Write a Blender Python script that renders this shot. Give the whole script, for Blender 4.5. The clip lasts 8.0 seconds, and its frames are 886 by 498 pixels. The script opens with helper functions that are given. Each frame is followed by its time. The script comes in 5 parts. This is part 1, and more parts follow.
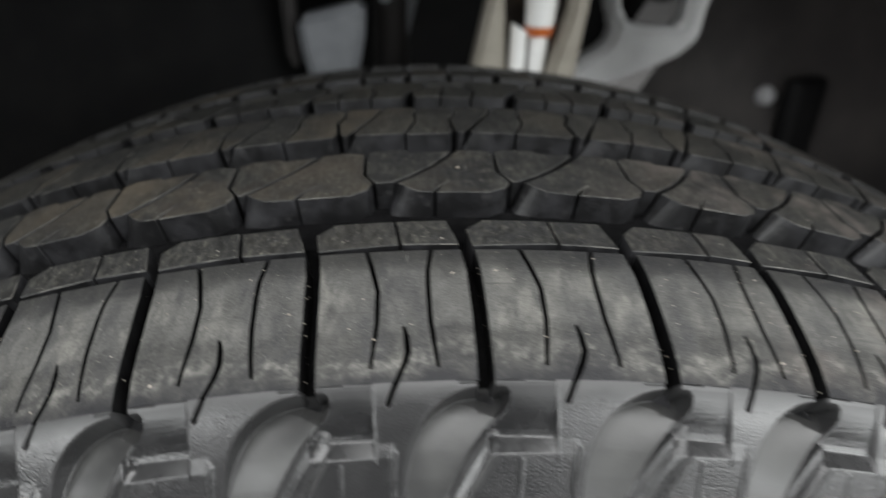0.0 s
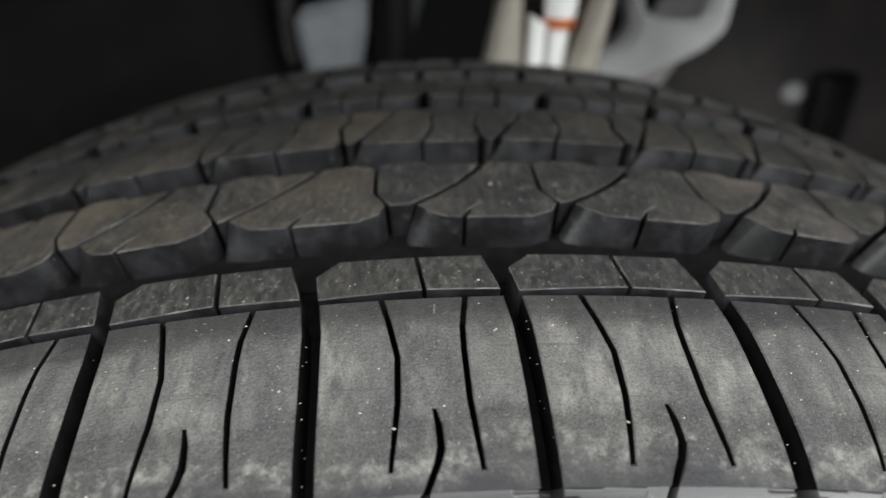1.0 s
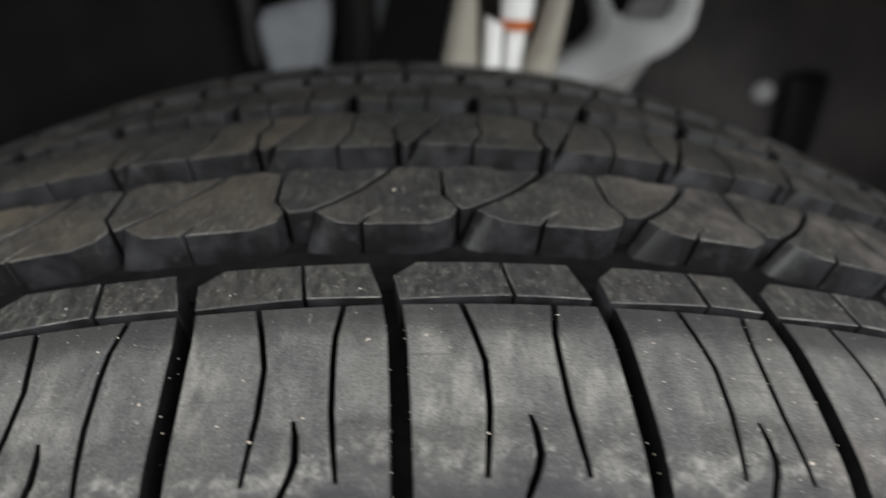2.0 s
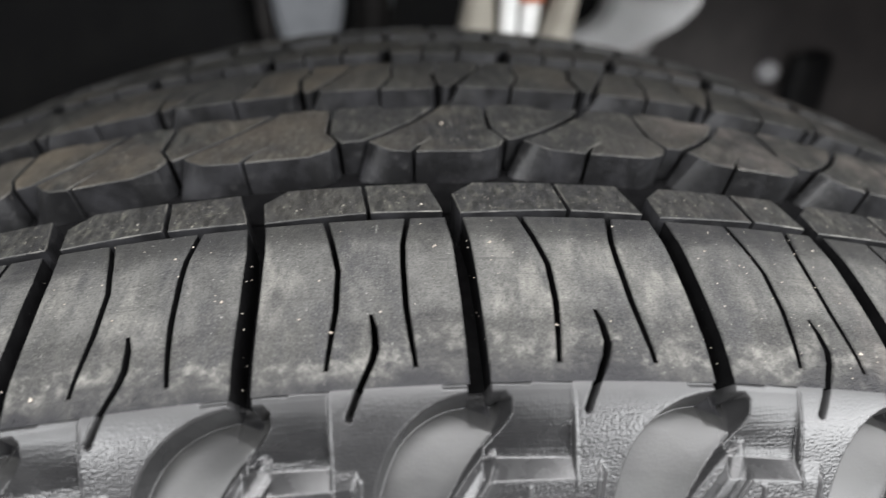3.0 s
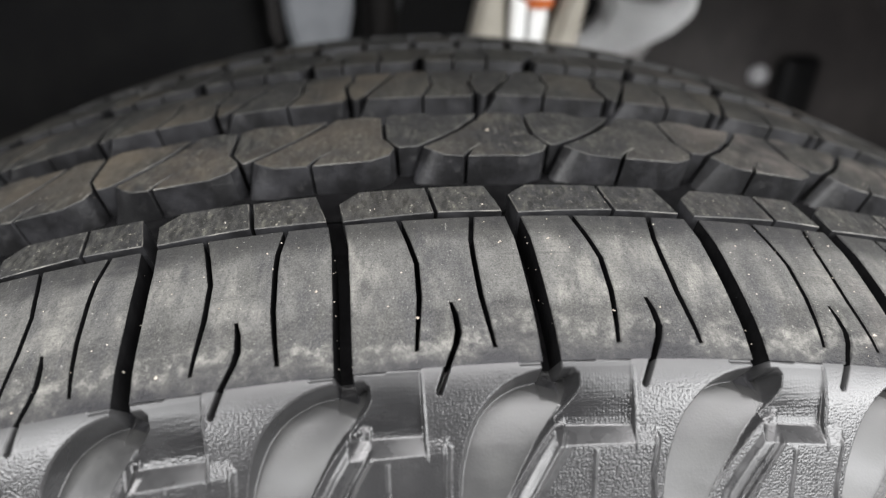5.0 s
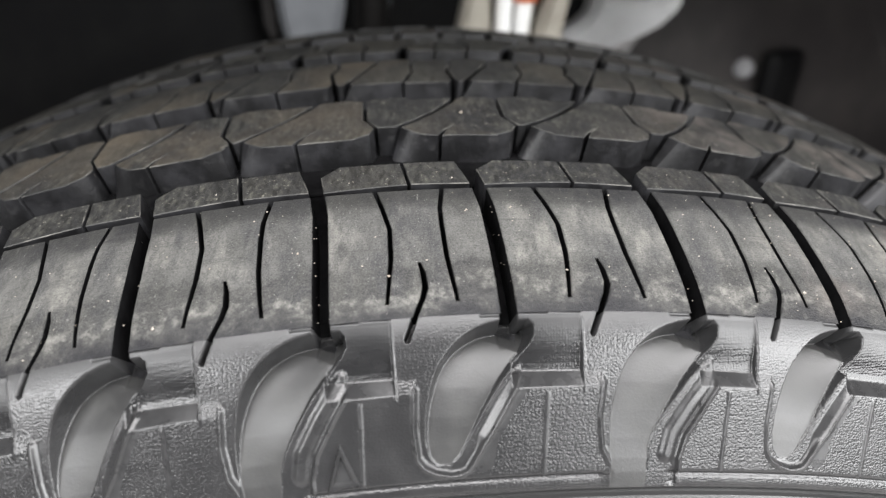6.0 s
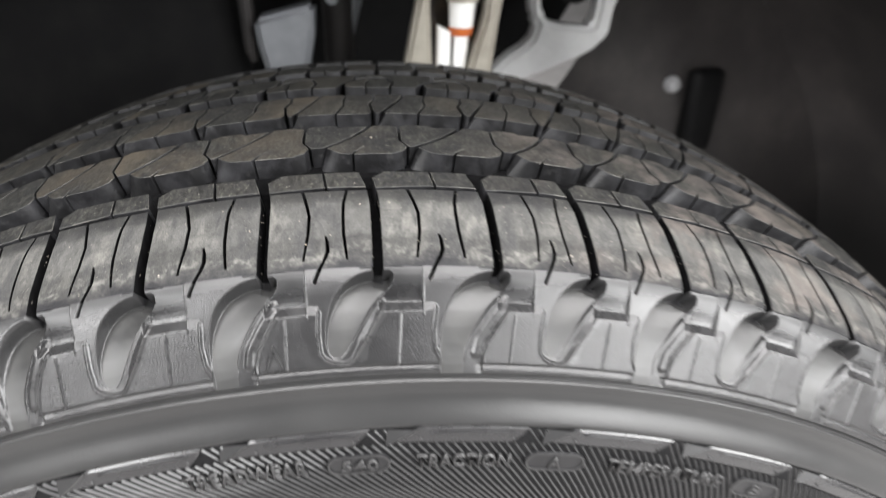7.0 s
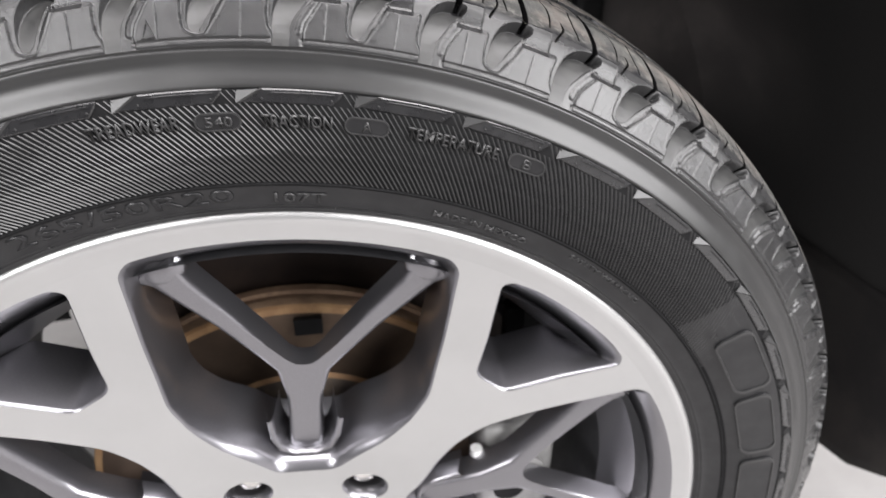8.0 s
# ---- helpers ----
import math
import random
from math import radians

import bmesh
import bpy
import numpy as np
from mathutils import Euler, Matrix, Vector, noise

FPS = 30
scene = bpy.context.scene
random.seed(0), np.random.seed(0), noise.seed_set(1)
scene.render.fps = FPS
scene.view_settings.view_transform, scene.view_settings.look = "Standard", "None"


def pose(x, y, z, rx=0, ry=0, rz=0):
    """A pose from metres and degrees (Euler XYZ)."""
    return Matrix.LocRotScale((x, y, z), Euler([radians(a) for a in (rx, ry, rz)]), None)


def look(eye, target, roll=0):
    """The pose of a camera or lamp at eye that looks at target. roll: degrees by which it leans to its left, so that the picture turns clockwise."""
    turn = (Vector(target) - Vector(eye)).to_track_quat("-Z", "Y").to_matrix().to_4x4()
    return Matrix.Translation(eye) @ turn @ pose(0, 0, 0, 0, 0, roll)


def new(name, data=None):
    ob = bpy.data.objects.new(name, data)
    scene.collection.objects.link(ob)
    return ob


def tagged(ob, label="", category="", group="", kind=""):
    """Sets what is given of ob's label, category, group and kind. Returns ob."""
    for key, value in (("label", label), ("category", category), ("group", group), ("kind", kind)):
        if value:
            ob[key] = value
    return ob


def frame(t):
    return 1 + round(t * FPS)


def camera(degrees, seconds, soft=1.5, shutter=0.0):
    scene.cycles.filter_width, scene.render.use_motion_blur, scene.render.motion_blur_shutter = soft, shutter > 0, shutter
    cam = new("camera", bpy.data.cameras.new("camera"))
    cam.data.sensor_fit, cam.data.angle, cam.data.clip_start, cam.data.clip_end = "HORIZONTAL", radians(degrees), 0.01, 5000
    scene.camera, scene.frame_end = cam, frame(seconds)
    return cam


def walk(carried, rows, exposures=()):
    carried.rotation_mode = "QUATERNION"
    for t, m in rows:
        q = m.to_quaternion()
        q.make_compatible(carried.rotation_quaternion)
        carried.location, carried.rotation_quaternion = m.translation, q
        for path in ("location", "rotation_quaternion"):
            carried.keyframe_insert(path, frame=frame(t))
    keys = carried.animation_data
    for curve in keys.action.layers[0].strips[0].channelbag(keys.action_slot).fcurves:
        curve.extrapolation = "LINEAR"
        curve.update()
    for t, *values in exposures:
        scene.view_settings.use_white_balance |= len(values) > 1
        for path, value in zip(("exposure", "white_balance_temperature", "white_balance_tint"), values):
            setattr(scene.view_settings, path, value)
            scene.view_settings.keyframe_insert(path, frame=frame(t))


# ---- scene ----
# seconds, stops, kelvin, tint
EXPOSURES = [(0.0, -0.38, 6500, 9), (0.5, 0.02, 6500, 9), (1.0, -0.10, 6500, 9), (1.5, -0.22, 6500, 10), (2.2, -0.15, 6500, 10), (3.3, 0.32, 6480, 12), (4.2, 0.28, 6500, 12), (5.5, 0.46, 6550, 12), (6.0, 0.36, 6550, 12), (6.5, 0.42, 6600, 12),
             (7.0, 0.56, 6600, 12), (7.4, 0.58, 6620, 12), (8.0, 0.10, 6600, 14)]
cam = camera(71.98, 8.0, soft=1.2, shutter=0.35)
# seconds, eye in metres, turn in degrees
PATH = [
    (0.0, -0.0047, -0.1924, 0.8331, 60.32, -0.13, -2.58),
    (0.1, -0.0114, -0.1873, 0.8324, 60.42, -0.06, -2.61),
    (0.2, -0.0155, -0.1814, 0.8306, 60.30, -0.11, -2.50),
    (0.3, -0.0164, -0.1783, 0.8321, 60.35, -0.07, -2.53),
    (0.4, -0.0156, -0.1743, 0.8313, 60.31, -0.02, -2.53),
    (0.5, -0.0154, -0.1697, 0.8266, 60.36, 0.00, -2.56),
    (1.0, -0.0093, -0.1625, 0.8249, 60.23, 0.13, -2.72),
    (1.5, -0.0010, -0.1588, 0.8239, 60.17, 0.20, -3.01),
    (1.7, 0.0025, -0.1586, 0.8232, 60.25, 0.22, -3.08),
    (2.0, 0.0093, -0.1619, 0.8256, 60.18, 0.22, -3.24),
    (2.2, 0.0169, -0.1667, 0.8239, 60.09, 0.35, -3.29),
    (3.3, -0.0069, -0.1724, 0.8153, 59.77, 0.14, -3.94),
    (3.5, -0.0072, -0.1731, 0.8168, 59.77, 0.10, -4.09),
    (3.7, -0.0070, -0.1731, 0.8159, 59.73, 0.07, -4.15),
    (3.8, -0.0055, -0.1736, 0.8162, 59.73, 0.07, -4.08),
    (4.0, -0.0026, -0.1739, 0.8199, 59.67, 0.08, -4.30),
    (4.2, -0.0067, -0.1732, 0.8164, 59.55, -0.02, -4.37),
    (5.3, -0.0165, -0.1844, 0.8227, 59.62, -0.48, -5.07),
    (5.5, -0.0137, -0.1861, 0.8178, 59.33, -0.40, -4.95),
    (5.7, -0.0096, -0.1897, 0.8182, 59.35, -0.37, -4.76),
    (5.8, -0.0097, -0.1930, 0.8216, 59.40, -0.35, -5.07),
    (6.0, -0.0121, -0.1930, 0.8219, 59.38, -0.34, -5.15),
    (6.2, -0.0134, -0.1936, 0.8112, 59.34, -0.36, -5.26),
    (6.3, -0.0111, -0.1959, 0.8106, 59.32, -0.38, -5.21),
    (6.5, -0.0071, -0.2139, 0.8268, 59.30, -0.40, -5.34),
    (6.6, -0.0052, -0.2185, 0.8325, 59.30, -0.55, -5.32),
    (6.8, 0.0022, -0.2344, 0.8449, 59.29, -0.84, -5.31),
    (7.0, 0.0092, -0.2548, 0.8496, 59.60, -0.60, -5.83),
    (7.2, 0.0163, -0.2831, 0.8497, 59.94, -0.18, -6.00),
    (7.4, 0.0236, -0.3154, 0.8496, 59.86, -0.12, -6.45),
    (7.5, 0.0295, -0.3356, 0.8427, 60.05, -0.18, -6.80),
    (7.6, 0.0352, -0.3500, 0.8289, 60.18, -0.14, -7.27),
    (7.8, 0.0436, -0.3682, 0.7999, 60.10, -0.10, -8.38),
    (7.9, 0.0452, -0.3720, 0.7890, 59.99, -0.23, -9.05),
    (8.0, 0.0486, -0.3764, 0.7838, 60.05, -0.16, -9.22),
]
walk(cam, [(t, pose(x, y, z, rx, ry, rz)) for t, x, y, z, rx, ry, rz in PATH], EXPOSURES)
# the near shoulder of the tyre stays sharp, the wheel arch falls out of focus
focus = new("focus_mark")
focus.location = (0.0, -0.092, 0.3885 + 0.378)
cam.data.dof.use_dof = True
cam.data.dof.focus_object = focus
cam.data.dof.aperture_fstop = 10.0

# ---------------------------------------------------------------- light
world = bpy.data.worlds.new("world")
scene.world = world
world.use_nodes = True
bg = world.node_tree.nodes["Background"]
bg.inputs["Color"].default_value = (0.80, 0.86, 1.0, 1)
bg.inputs["Strength"].default_value = 0.008


def area(name, m, sx, sy, watts, colour=(1, 0.98, 0.95)):
    lamp = bpy.data.lights.new(name, "AREA")
    lamp.shape, lamp.size, lamp.size_y, lamp.energy, lamp.color = "RECTANGLE", sx, sy, watts, colour
    ob = new(name, lamp)
    ob.matrix_world = m
    return ob


# ---------------------------------------------------------------- materials
def material(name, base, rough=0.6, metal=0.0, base2=None, scale=120.0, detail=6.0, bump=0.0, bump_scale=900.0,
             bump_dist=0.0004, rough2=None, coat=0.0, spec=0.5, mix_lo=0.42, mix_hi=0.68, dust=None, dust_scale=18.0, dust_lo=0.5, dust_hi=0.75):
    m = bpy.data.materials.new(name)
    m.use_nodes = True
    nt = m.node_tree
    n, l = nt.nodes, nt.links
    b = n["Principled BSDF"]
    b.inputs["Roughness"].default_value = rough
    b.inputs["Metallic"].default_value = metal
    b.inputs["Coat Weight"].default_value = coat
    b.inputs["Coat Roughness"].default_value = 0.08
    b.inputs["Specular IOR Level"].default_value = spec
    b.inputs["Base Color"].default_value = (*base, 1)
    geo = n.new("ShaderNodeNewGeometry")

    def ramp_noise(sc, lo, hi, det=detail, rgh=0.6):
        t = n.new("ShaderNodeTexNoise")
        t.inputs["Scale"].default_value = sc
        t.inputs["Detail"].default_value = det
        t.inputs["Roughness"].default_value = rgh
        l.new(geo.outputs["Position"], t.inputs["Vector"])
        r = n.new("ShaderNodeMapRange")
        r.inputs["From Min"].default_value, r.inputs["From Max"].default_value = lo, hi
        l.new(t.outputs["Fac"], r.inputs["Value"])
        return r.outputs["Result"]

    colour = None
    if base2:
        mx = n.new("ShaderNodeMix")
        mx.data_type = "RGBA"
        mx.inputs["A"].default_value, mx.inputs["B"].default_value = (*base, 1), (*base2, 1)
        fac = ramp_noise(scale, mix_lo, mix_hi)
        l.new(fac, mx.inputs["Factor"])
        colour = mx.outputs["Result"]
        if rough2 is not None:
            rr = n.new("ShaderNodeMapRange")
            rr.inputs["To Min"].default_value, rr.inputs["To Max"].default_value = rough, rough2
            l.new(fac, rr.inputs["Value"])
            l.new(rr.outputs["Result"], b.inputs["Roughness"])
    if dust:
        mx = n.new("ShaderNodeMix")
        mx.data_type = "RGBA"
        if colour:
            l.new(colour, mx.inputs["A"])
        else:
            mx.inputs["A"].default_value = (*base, 1)
        mx.inputs["B"].default_value = (*dust, 1)
        l.new(ramp_noise(dust_scale, dust_lo, dust_hi, 8.0, 0.7), mx.inputs["Factor"])
        colour = mx.outputs["Result"]
    if colour:
        l.new(colour, b.inputs["Base Color"])
    if bump:
        t = n.new("ShaderNodeTexNoise")
        t.inputs["Scale"].default_value = bump_scale
        t.inputs["Detail"].default_value = 4.0
        t.inputs["Roughness"].default_value = 0.58
        l.new(geo.outputs["Position"], t.inputs["Vector"])
        bp = n.new("ShaderNodeBump")
        bp.inputs["Strength"].default_value, bp.inputs["Distance"].default_value = bump, bump_dist
        l.new(t.outputs["Fac"], bp.inputs["Height"])
        l.new(bp.outputs["Normal"], b.inputs["Normal"])
    return m


M = {}


def tread_material():
    """Worn tread: dusty matt grey where it meets the road, cleaner and blacker towards the shoulder's edge; scuffs run across the tread."""
    m = material("tread_rubber", (0.034, 0.034, 0.034), 0.60, bump=0.60, bump_scale=2200, spec=0.24)
    n, l = m.node_tree.nodes, m.node_tree.links
    b = n["Principled BSDF"]
    geo = n.new("ShaderNodeNewGeometry")
    info = n.new("ShaderNodeObjectInfo")

    def noise_at(scale, lo, hi, stretch=(1, 1, 1), det=8.0):
        mp = n.new("ShaderNodeMapping")
        mp.inputs["Scale"].default_value = stretch
        l.new(geo.outputs["Position"], mp.inputs["Vector"])
        t = n.new("ShaderNodeTexNoise")
        t.inputs["Scale"].default_value, t.inputs["Detail"].default_value, t.inputs["Roughness"].default_value = scale, det, 0.70
        l.new(mp.outputs["Vector"], t.inputs["Vector"])
        r = n.new("ShaderNodeMapRange")
        r.inputs["From Min"].default_value, r.inputs["From Max"].default_value = lo, hi
        l.new(t.outputs["Fac"], r.inputs["Value"])
        return r.outputs["Result"]

    def times(a, b_):
        q = n.new("ShaderNodeMath")
        q.operation = "MULTIPLY"
        for sock, val in zip(q.inputs, (a, b_)):
            if isinstance(val, float):
                sock.default_value = val
            else:
                l.new(val, sock)
        return q.outputs[0]

    def mix(a, colour, fac):
        q = n.new("ShaderNodeMix")
        q.data_type = "RGBA"
        if isinstance(a, tuple):
            q.inputs["A"].default_value = (*a, 1)
        else:
            l.new(a, q.inputs["A"])
        q.inputs["B"].default_value = (*colour, 1)
        l.new(fac, q.inputs["Factor"])
        return q.outputs["Result"]

    # worn contact patch: fades out past the shoulder, with a ragged edge
    sep = n.new("ShaderNodeSeparateXYZ")
    l.new(geo.outputs["Position"], sep.inputs["Vector"])
    ab = n.new("ShaderNodeMath")
    ab.operation = "ABSOLUTE"
    l.new(sep.outputs["Y"], ab.inputs[0])
    wob = n.new("ShaderNodeMath")
    wob.operation = "MULTIPLY_ADD"
    l.new(noise_at(90, 0.3, 0.7), wob.inputs[0])
    wob.inputs[1].default_value = 0.006
    l.new(ab.outputs[0], wob.inputs[2])
    worn = n.new("ShaderNodeMapRange")
    worn.inputs["From Min"].default_value, worn.inputs["From Max"].default_value = 0.1145, 0.1095
    l.new(wob.outputs[0], worn.inputs["Value"])
    worn = worn.outputs["Result"]

    def band(at, half, src, core=0.0):
        d = n.new("ShaderNodeMath")
        d.operation = "SUBTRACT"
        l.new(src, d.inputs[0])
        d.inputs[1].default_value = at
        e = n.new("ShaderNodeMath")
        e.operation = "ABSOLUTE"
        l.new(d.outputs[0], e.inputs[0])
        r = n.new("ShaderNodeMapRange")
        r.interpolation_type = "SMOOTHSTEP"
        r.inputs["From Min"].default_value, r.inputs["From Max"].default_value = half, half * core
        l.new(e.outputs[0], r.inputs["Value"])
        return r.outputs["Result"]

    def most(a, b_):
        q = n.new("ShaderNodeMath")
        q.operation = "MAXIMUM"
        l.new(a, q.inputs[0])
        if isinstance(b_, float):
            q.inputs[1].default_value = b_
        else:
            l.new(b_, q.inputs[1])
        return q.outputs[0]

    grain = noise_at(4200, 0.44, 0.70, (1, 0.7, 1), 3.0)
    # the inner ribs are less rubbed and browner
    out = n.new("ShaderNodeMapRange")
    out.inputs["From Min"].default_value, out.inputs["From Max"].default_value, out.inputs["To Min"].default_value = 0.0835, 0.0890, 0.13
    l.new(ab.outputs[0], out.inputs["Value"])
    lines = noise_at(420, 0.52, 0.70, (0.12, 3.0, 0.12), 6.0)
    scuff_sheen = most(band(0.0975, 0.0095, wob.outputs[0], 0.50), 0.20)
    rim = band(0.1105, 0.0035, wob.outputs[0])
    c = mix((0.012, 0.012, 0.0135), (0.020, 0.020, 0.0195), times(worn, noise_at(55, 0.44, 0.56)))
    # thin grey film, broken up at two scales
    c = mix(c, (0.056, 0.0565, 0.050), times(times(times(worn, most(out.outputs["Result"], 0.60)), noise_at(520, 0.42, 0.70, (1, 0.5, 1), 12.0)), noise_at(95, 0.36, 0.60, (1.5, 0.7, 1.5), 6.0)))
    # the band that rubs the road, part wear, part painted gloss of the curved shoulder, with paler scuffed patches
    # drawn out across the tread
    c = mix(c, (0.098, 0.097, 0.092), times(times(times(worn, scuff_sheen), out.outputs["Result"]), noise_at(130, 0.22, 0.66, (1.8, 0.5, 1.8), 15.0)))
    c = mix(c, (0.170, 0.165, 0.150), times(times(times(worn, most(scuff_sheen, 0.45)), out.outputs["Result"]), noise_at(78, 0.52, 0.68, (1.7, 0.6, 1.7), 15.0)))
    # streaks of cleaner, bluish rubber
    c = mix(c, (0.030, 0.0305, 0.0325), times(times(times(worn, 0.85), out.outputs["Result"]), noise_at(66, 0.50, 0.64, (2.4, 0.35, 2.4), 10.0)))
    c = mix(c, (0.052, 0.051, 0.049), times(times(worn, out.outputs["Result"]), lines))
    c = mix(c, (0.150, 0.146, 0.134), times(rim, noise_at(330, 0.48, 0.64, (1, 1, 1), 12.0)))
    c = mix(c, (0.24, 0.235, 0.22), times(worn, noise_at(320, 0.66, 0.78, (3.0, 0.10, 3.0), 5.0)))
    c = mix(c, (0.150, 0.148, 0.140), times(times(times(worn, 0.40), most(out.outputs["Result"], 0.30)), grain))
    # dark grains where the rubber is torn
    c = mix(c, (0.010, 0.010, 0.0095), times(times(worn, 0.50), noise_at(3300, 0.48, 0.66, (1, 0.8, 1), 3.0)))

    c = mix(c, (0.26, 0.255, 0.24), times(worn, noise_at(2000, 0.665, 0.74, det=3.0)))
    c = mix(c, (0.40, 0.39, 0.35), times(noise_at(140, 0.45, 0.66), noise_at(1200, 0.72, 0.77, det=2.0)))
    # a brownish film of road dirt on some blocks
    br = n.new("ShaderNodeMapRange")
    br.inputs["From Min"].default_value, br.inputs["From Max"].default_value, br.inputs["To Max"].default_value = 0.25, 1.0, 0.55
    l.new(info.outputs["Random"], br.inputs["Value"])
    inner = n.new("ShaderNodeMapRange")
    inner.inputs["From Min"].default_value, inner.inputs["From Max"].default_value = 0.070, 0.062
    l.new(ab.outputs[0], inner.inputs["Value"])
    rough_top = n.new("ShaderNodeMapRange")
    rough_top.inputs["From Min"].default_value, rough_top.inputs["From Max"].default_value = 0.0820, 0.0800
    l.new(ab.outputs[0], rough_top.inputs["Value"])
    rough_top = rough_top.outputs["Result"]
    c = mix(c, (0.082, 0.080, 0.067), times(times(rough_top, noise_at(700, 0.47, 0.70, (1, 0.45, 1), det=14.0)), noise_at(110, 0.38, 0.60, det=6.0)))
    c = mix(c, (0.009, 0.009, 0.0085), times(times(rough_top, 0.85), noise_at(650, 0.45, 0.60, (1.4, 0.5, 1.4), 9.0)))
    c = mix(c, (0.26, 0.245, 0.21), times(rough_top, noise_at(1100, 0.645, 0.735, det=3.0)))
    side = n.new("ShaderNodeMapRange")
    side.inputs["From Min"].default_value, side.inputs["From Max"].default_value = 0.03, -0.07
    side.inputs["To Min"].default_value, side.inputs["To Max"].default_value = 0.35, 1.0
    l.new(sep.outputs["X"], side.inputs["Value"])
    c = mix(c, (0.125, 0.100, 0.070), times(times(times(times(worn, most(inner.outputs["Result"], 0.12)), side.outputs["Result"]), br.outputs["Result"]), noise_at(30, 0.42, 0.66)))
    # redder dust on the far side
    pink = n.new("ShaderNodeMapRange")
    pink.inputs["From Min"].default_value, pink.inputs["From Max"].default_value, pink.inputs["To Max"].default_value = 0.03, 0.10, 0.6
    l.new(sep.outputs["X"], pink.inputs["Value"])
    c = mix(c, (0.150, 0.128, 0.115), times(times(worn, pink.outputs["Result"]), noise_at(40, 0.48, 0.64, det=12.0)))
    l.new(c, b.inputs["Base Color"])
    rr = n.new("ShaderNodeMapRange")
    rr.inputs["To Min"].default_value, rr.inputs["To Max"].default_value = 0.46, 0.68
    l.new(worn, rr.inputs["Value"])
    l.new(rr.outputs["Result"], b.inputs["Roughness"])
    return m


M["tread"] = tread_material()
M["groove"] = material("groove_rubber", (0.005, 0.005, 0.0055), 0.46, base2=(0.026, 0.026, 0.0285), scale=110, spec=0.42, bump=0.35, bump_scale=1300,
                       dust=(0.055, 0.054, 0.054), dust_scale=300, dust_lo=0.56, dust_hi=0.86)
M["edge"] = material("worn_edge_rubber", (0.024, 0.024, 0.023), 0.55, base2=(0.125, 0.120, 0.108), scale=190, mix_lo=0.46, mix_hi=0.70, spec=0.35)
# darker than the rubber itself: the colour carries the shade deep in the grooves
M["groove_shade"] = material("shaded_groove_rubber", (0.004, 0.004, 0.0043), 0.80, base2=(0.007, 0.007, 0.0073), scale=300, spec=0.03, bump=0.3, bump_scale=900,
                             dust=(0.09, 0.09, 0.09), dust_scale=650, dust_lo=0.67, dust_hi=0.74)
M["shoulder"] = material("shoulder_rubber", (0.019, 0.019, 0.0195), 0.18, base2=(0.025, 0.025, 0.0255), scale=140, rough2=0.26, bump=0.05, bump_scale=2600,
                         bump_dist=0.0002, spec=0.55)


M["ridge"] = material("smooth_ridge_rubber", (0.020, 0.020, 0.0205), 0.26, base2=(0.026, 0.026, 0.0265), scale=300, rough2=0.36, bump=0.12, bump_scale=1500,
                      bump_dist=0.0002, spec=0.55)
M["coarse"] = material("coarse_grained_rubber", (0.012, 0.012, 0.0125), 0.22, base2=(0.017, 0.017, 0.0175), scale=140, rough2=0.28, bump=0.05, bump_scale=2600,
                       bump_dist=0.0002, spec=0.50)


def knurl(m, scale, strength, dist, uneven=0.75):
    """Adds a fine moulded dot grain to a rubber's relief."""
    n, l = m.node_tree.nodes, m.node_tree.links
    b = n["Principled BSDF"]
    geo = n.new("ShaderNodeNewGeometry")
    vo = n.new("ShaderNodeTexVoronoi")
    vo.inputs["Scale"].default_value, vo.inputs["Randomness"].default_value = scale, uneven
    l.new(geo.outputs["Position"], vo.inputs["Vector"])
    bp = n.new("ShaderNodeBump")
    bp.invert = True
    bp.inputs["Distance"].default_value = dist
    # the grain runs out softly towards the tread
    sep = n.new("ShaderNodeSeparateXYZ")
    l.new(geo.outputs["Position"], sep.inputs["Vector"])
    fade = n.new("ShaderNodeMapRange")
    fade.inputs["From Min"].default_value, fade.inputs["From Max"].default_value, fade.inputs["To Max"].default_value = -0.1108, -0.1150, strength
    l.new(sep.outputs["Y"], fade.inputs["Value"])
    l.new(fade.outputs["Result"], bp.inputs["Strength"])
    l.new(vo.outputs["Distance"], bp.inputs["Height"])
    # rubbed matt next to the tread, glossy below
    if b.inputs["Roughness"].is_linked:
        gloss = n.new("ShaderNodeMapRange")
        gloss.inputs["From Min"].default_value, gloss.inputs["From Max"].default_value, gloss.inputs["To Min"].default_value, gloss.inputs["To Max"].default_value = -0.1110, -0.1150, 0.26, 0.0
        l.new(sep.outputs["Y"], gloss.inputs["Value"])
        add = n.new("ShaderNodeMath")
        l.new(b.inputs["Roughness"].links[0].from_socket, add.inputs[0])
        l.new(gloss.outputs["Result"], add.inputs[1])
        l.new(add.outputs[0], b.inputs["Roughness"])
    if b.inputs["Normal"].is_linked:
        l.new(b.inputs["Normal"].links[0].from_socket, bp.inputs["Normal"])
    l.new(bp.outputs["Normal"], b.inputs["Normal"])


knurl(M["shoulder"], 2600, 0.27, 0.00026)
knurl(M["coarse"], 2100, 0.24, 0.00024, 0.45)
M["scoop"] = material("smooth_scoop_rubber", (0.023, 0.023, 0.023), 0.36, base2=(0.030, 0.030, 0.029), scale=160, rough2=0.46, bump=0.10, bump_scale=2600)
M["sidewall"] = material("sidewall_rubber", (0.022, 0.022, 0.0222), 0.30, base2=(0.026, 0.026, 0.026), scale=30, rough2=0.36, bump=0.12, bump_scale=1800)
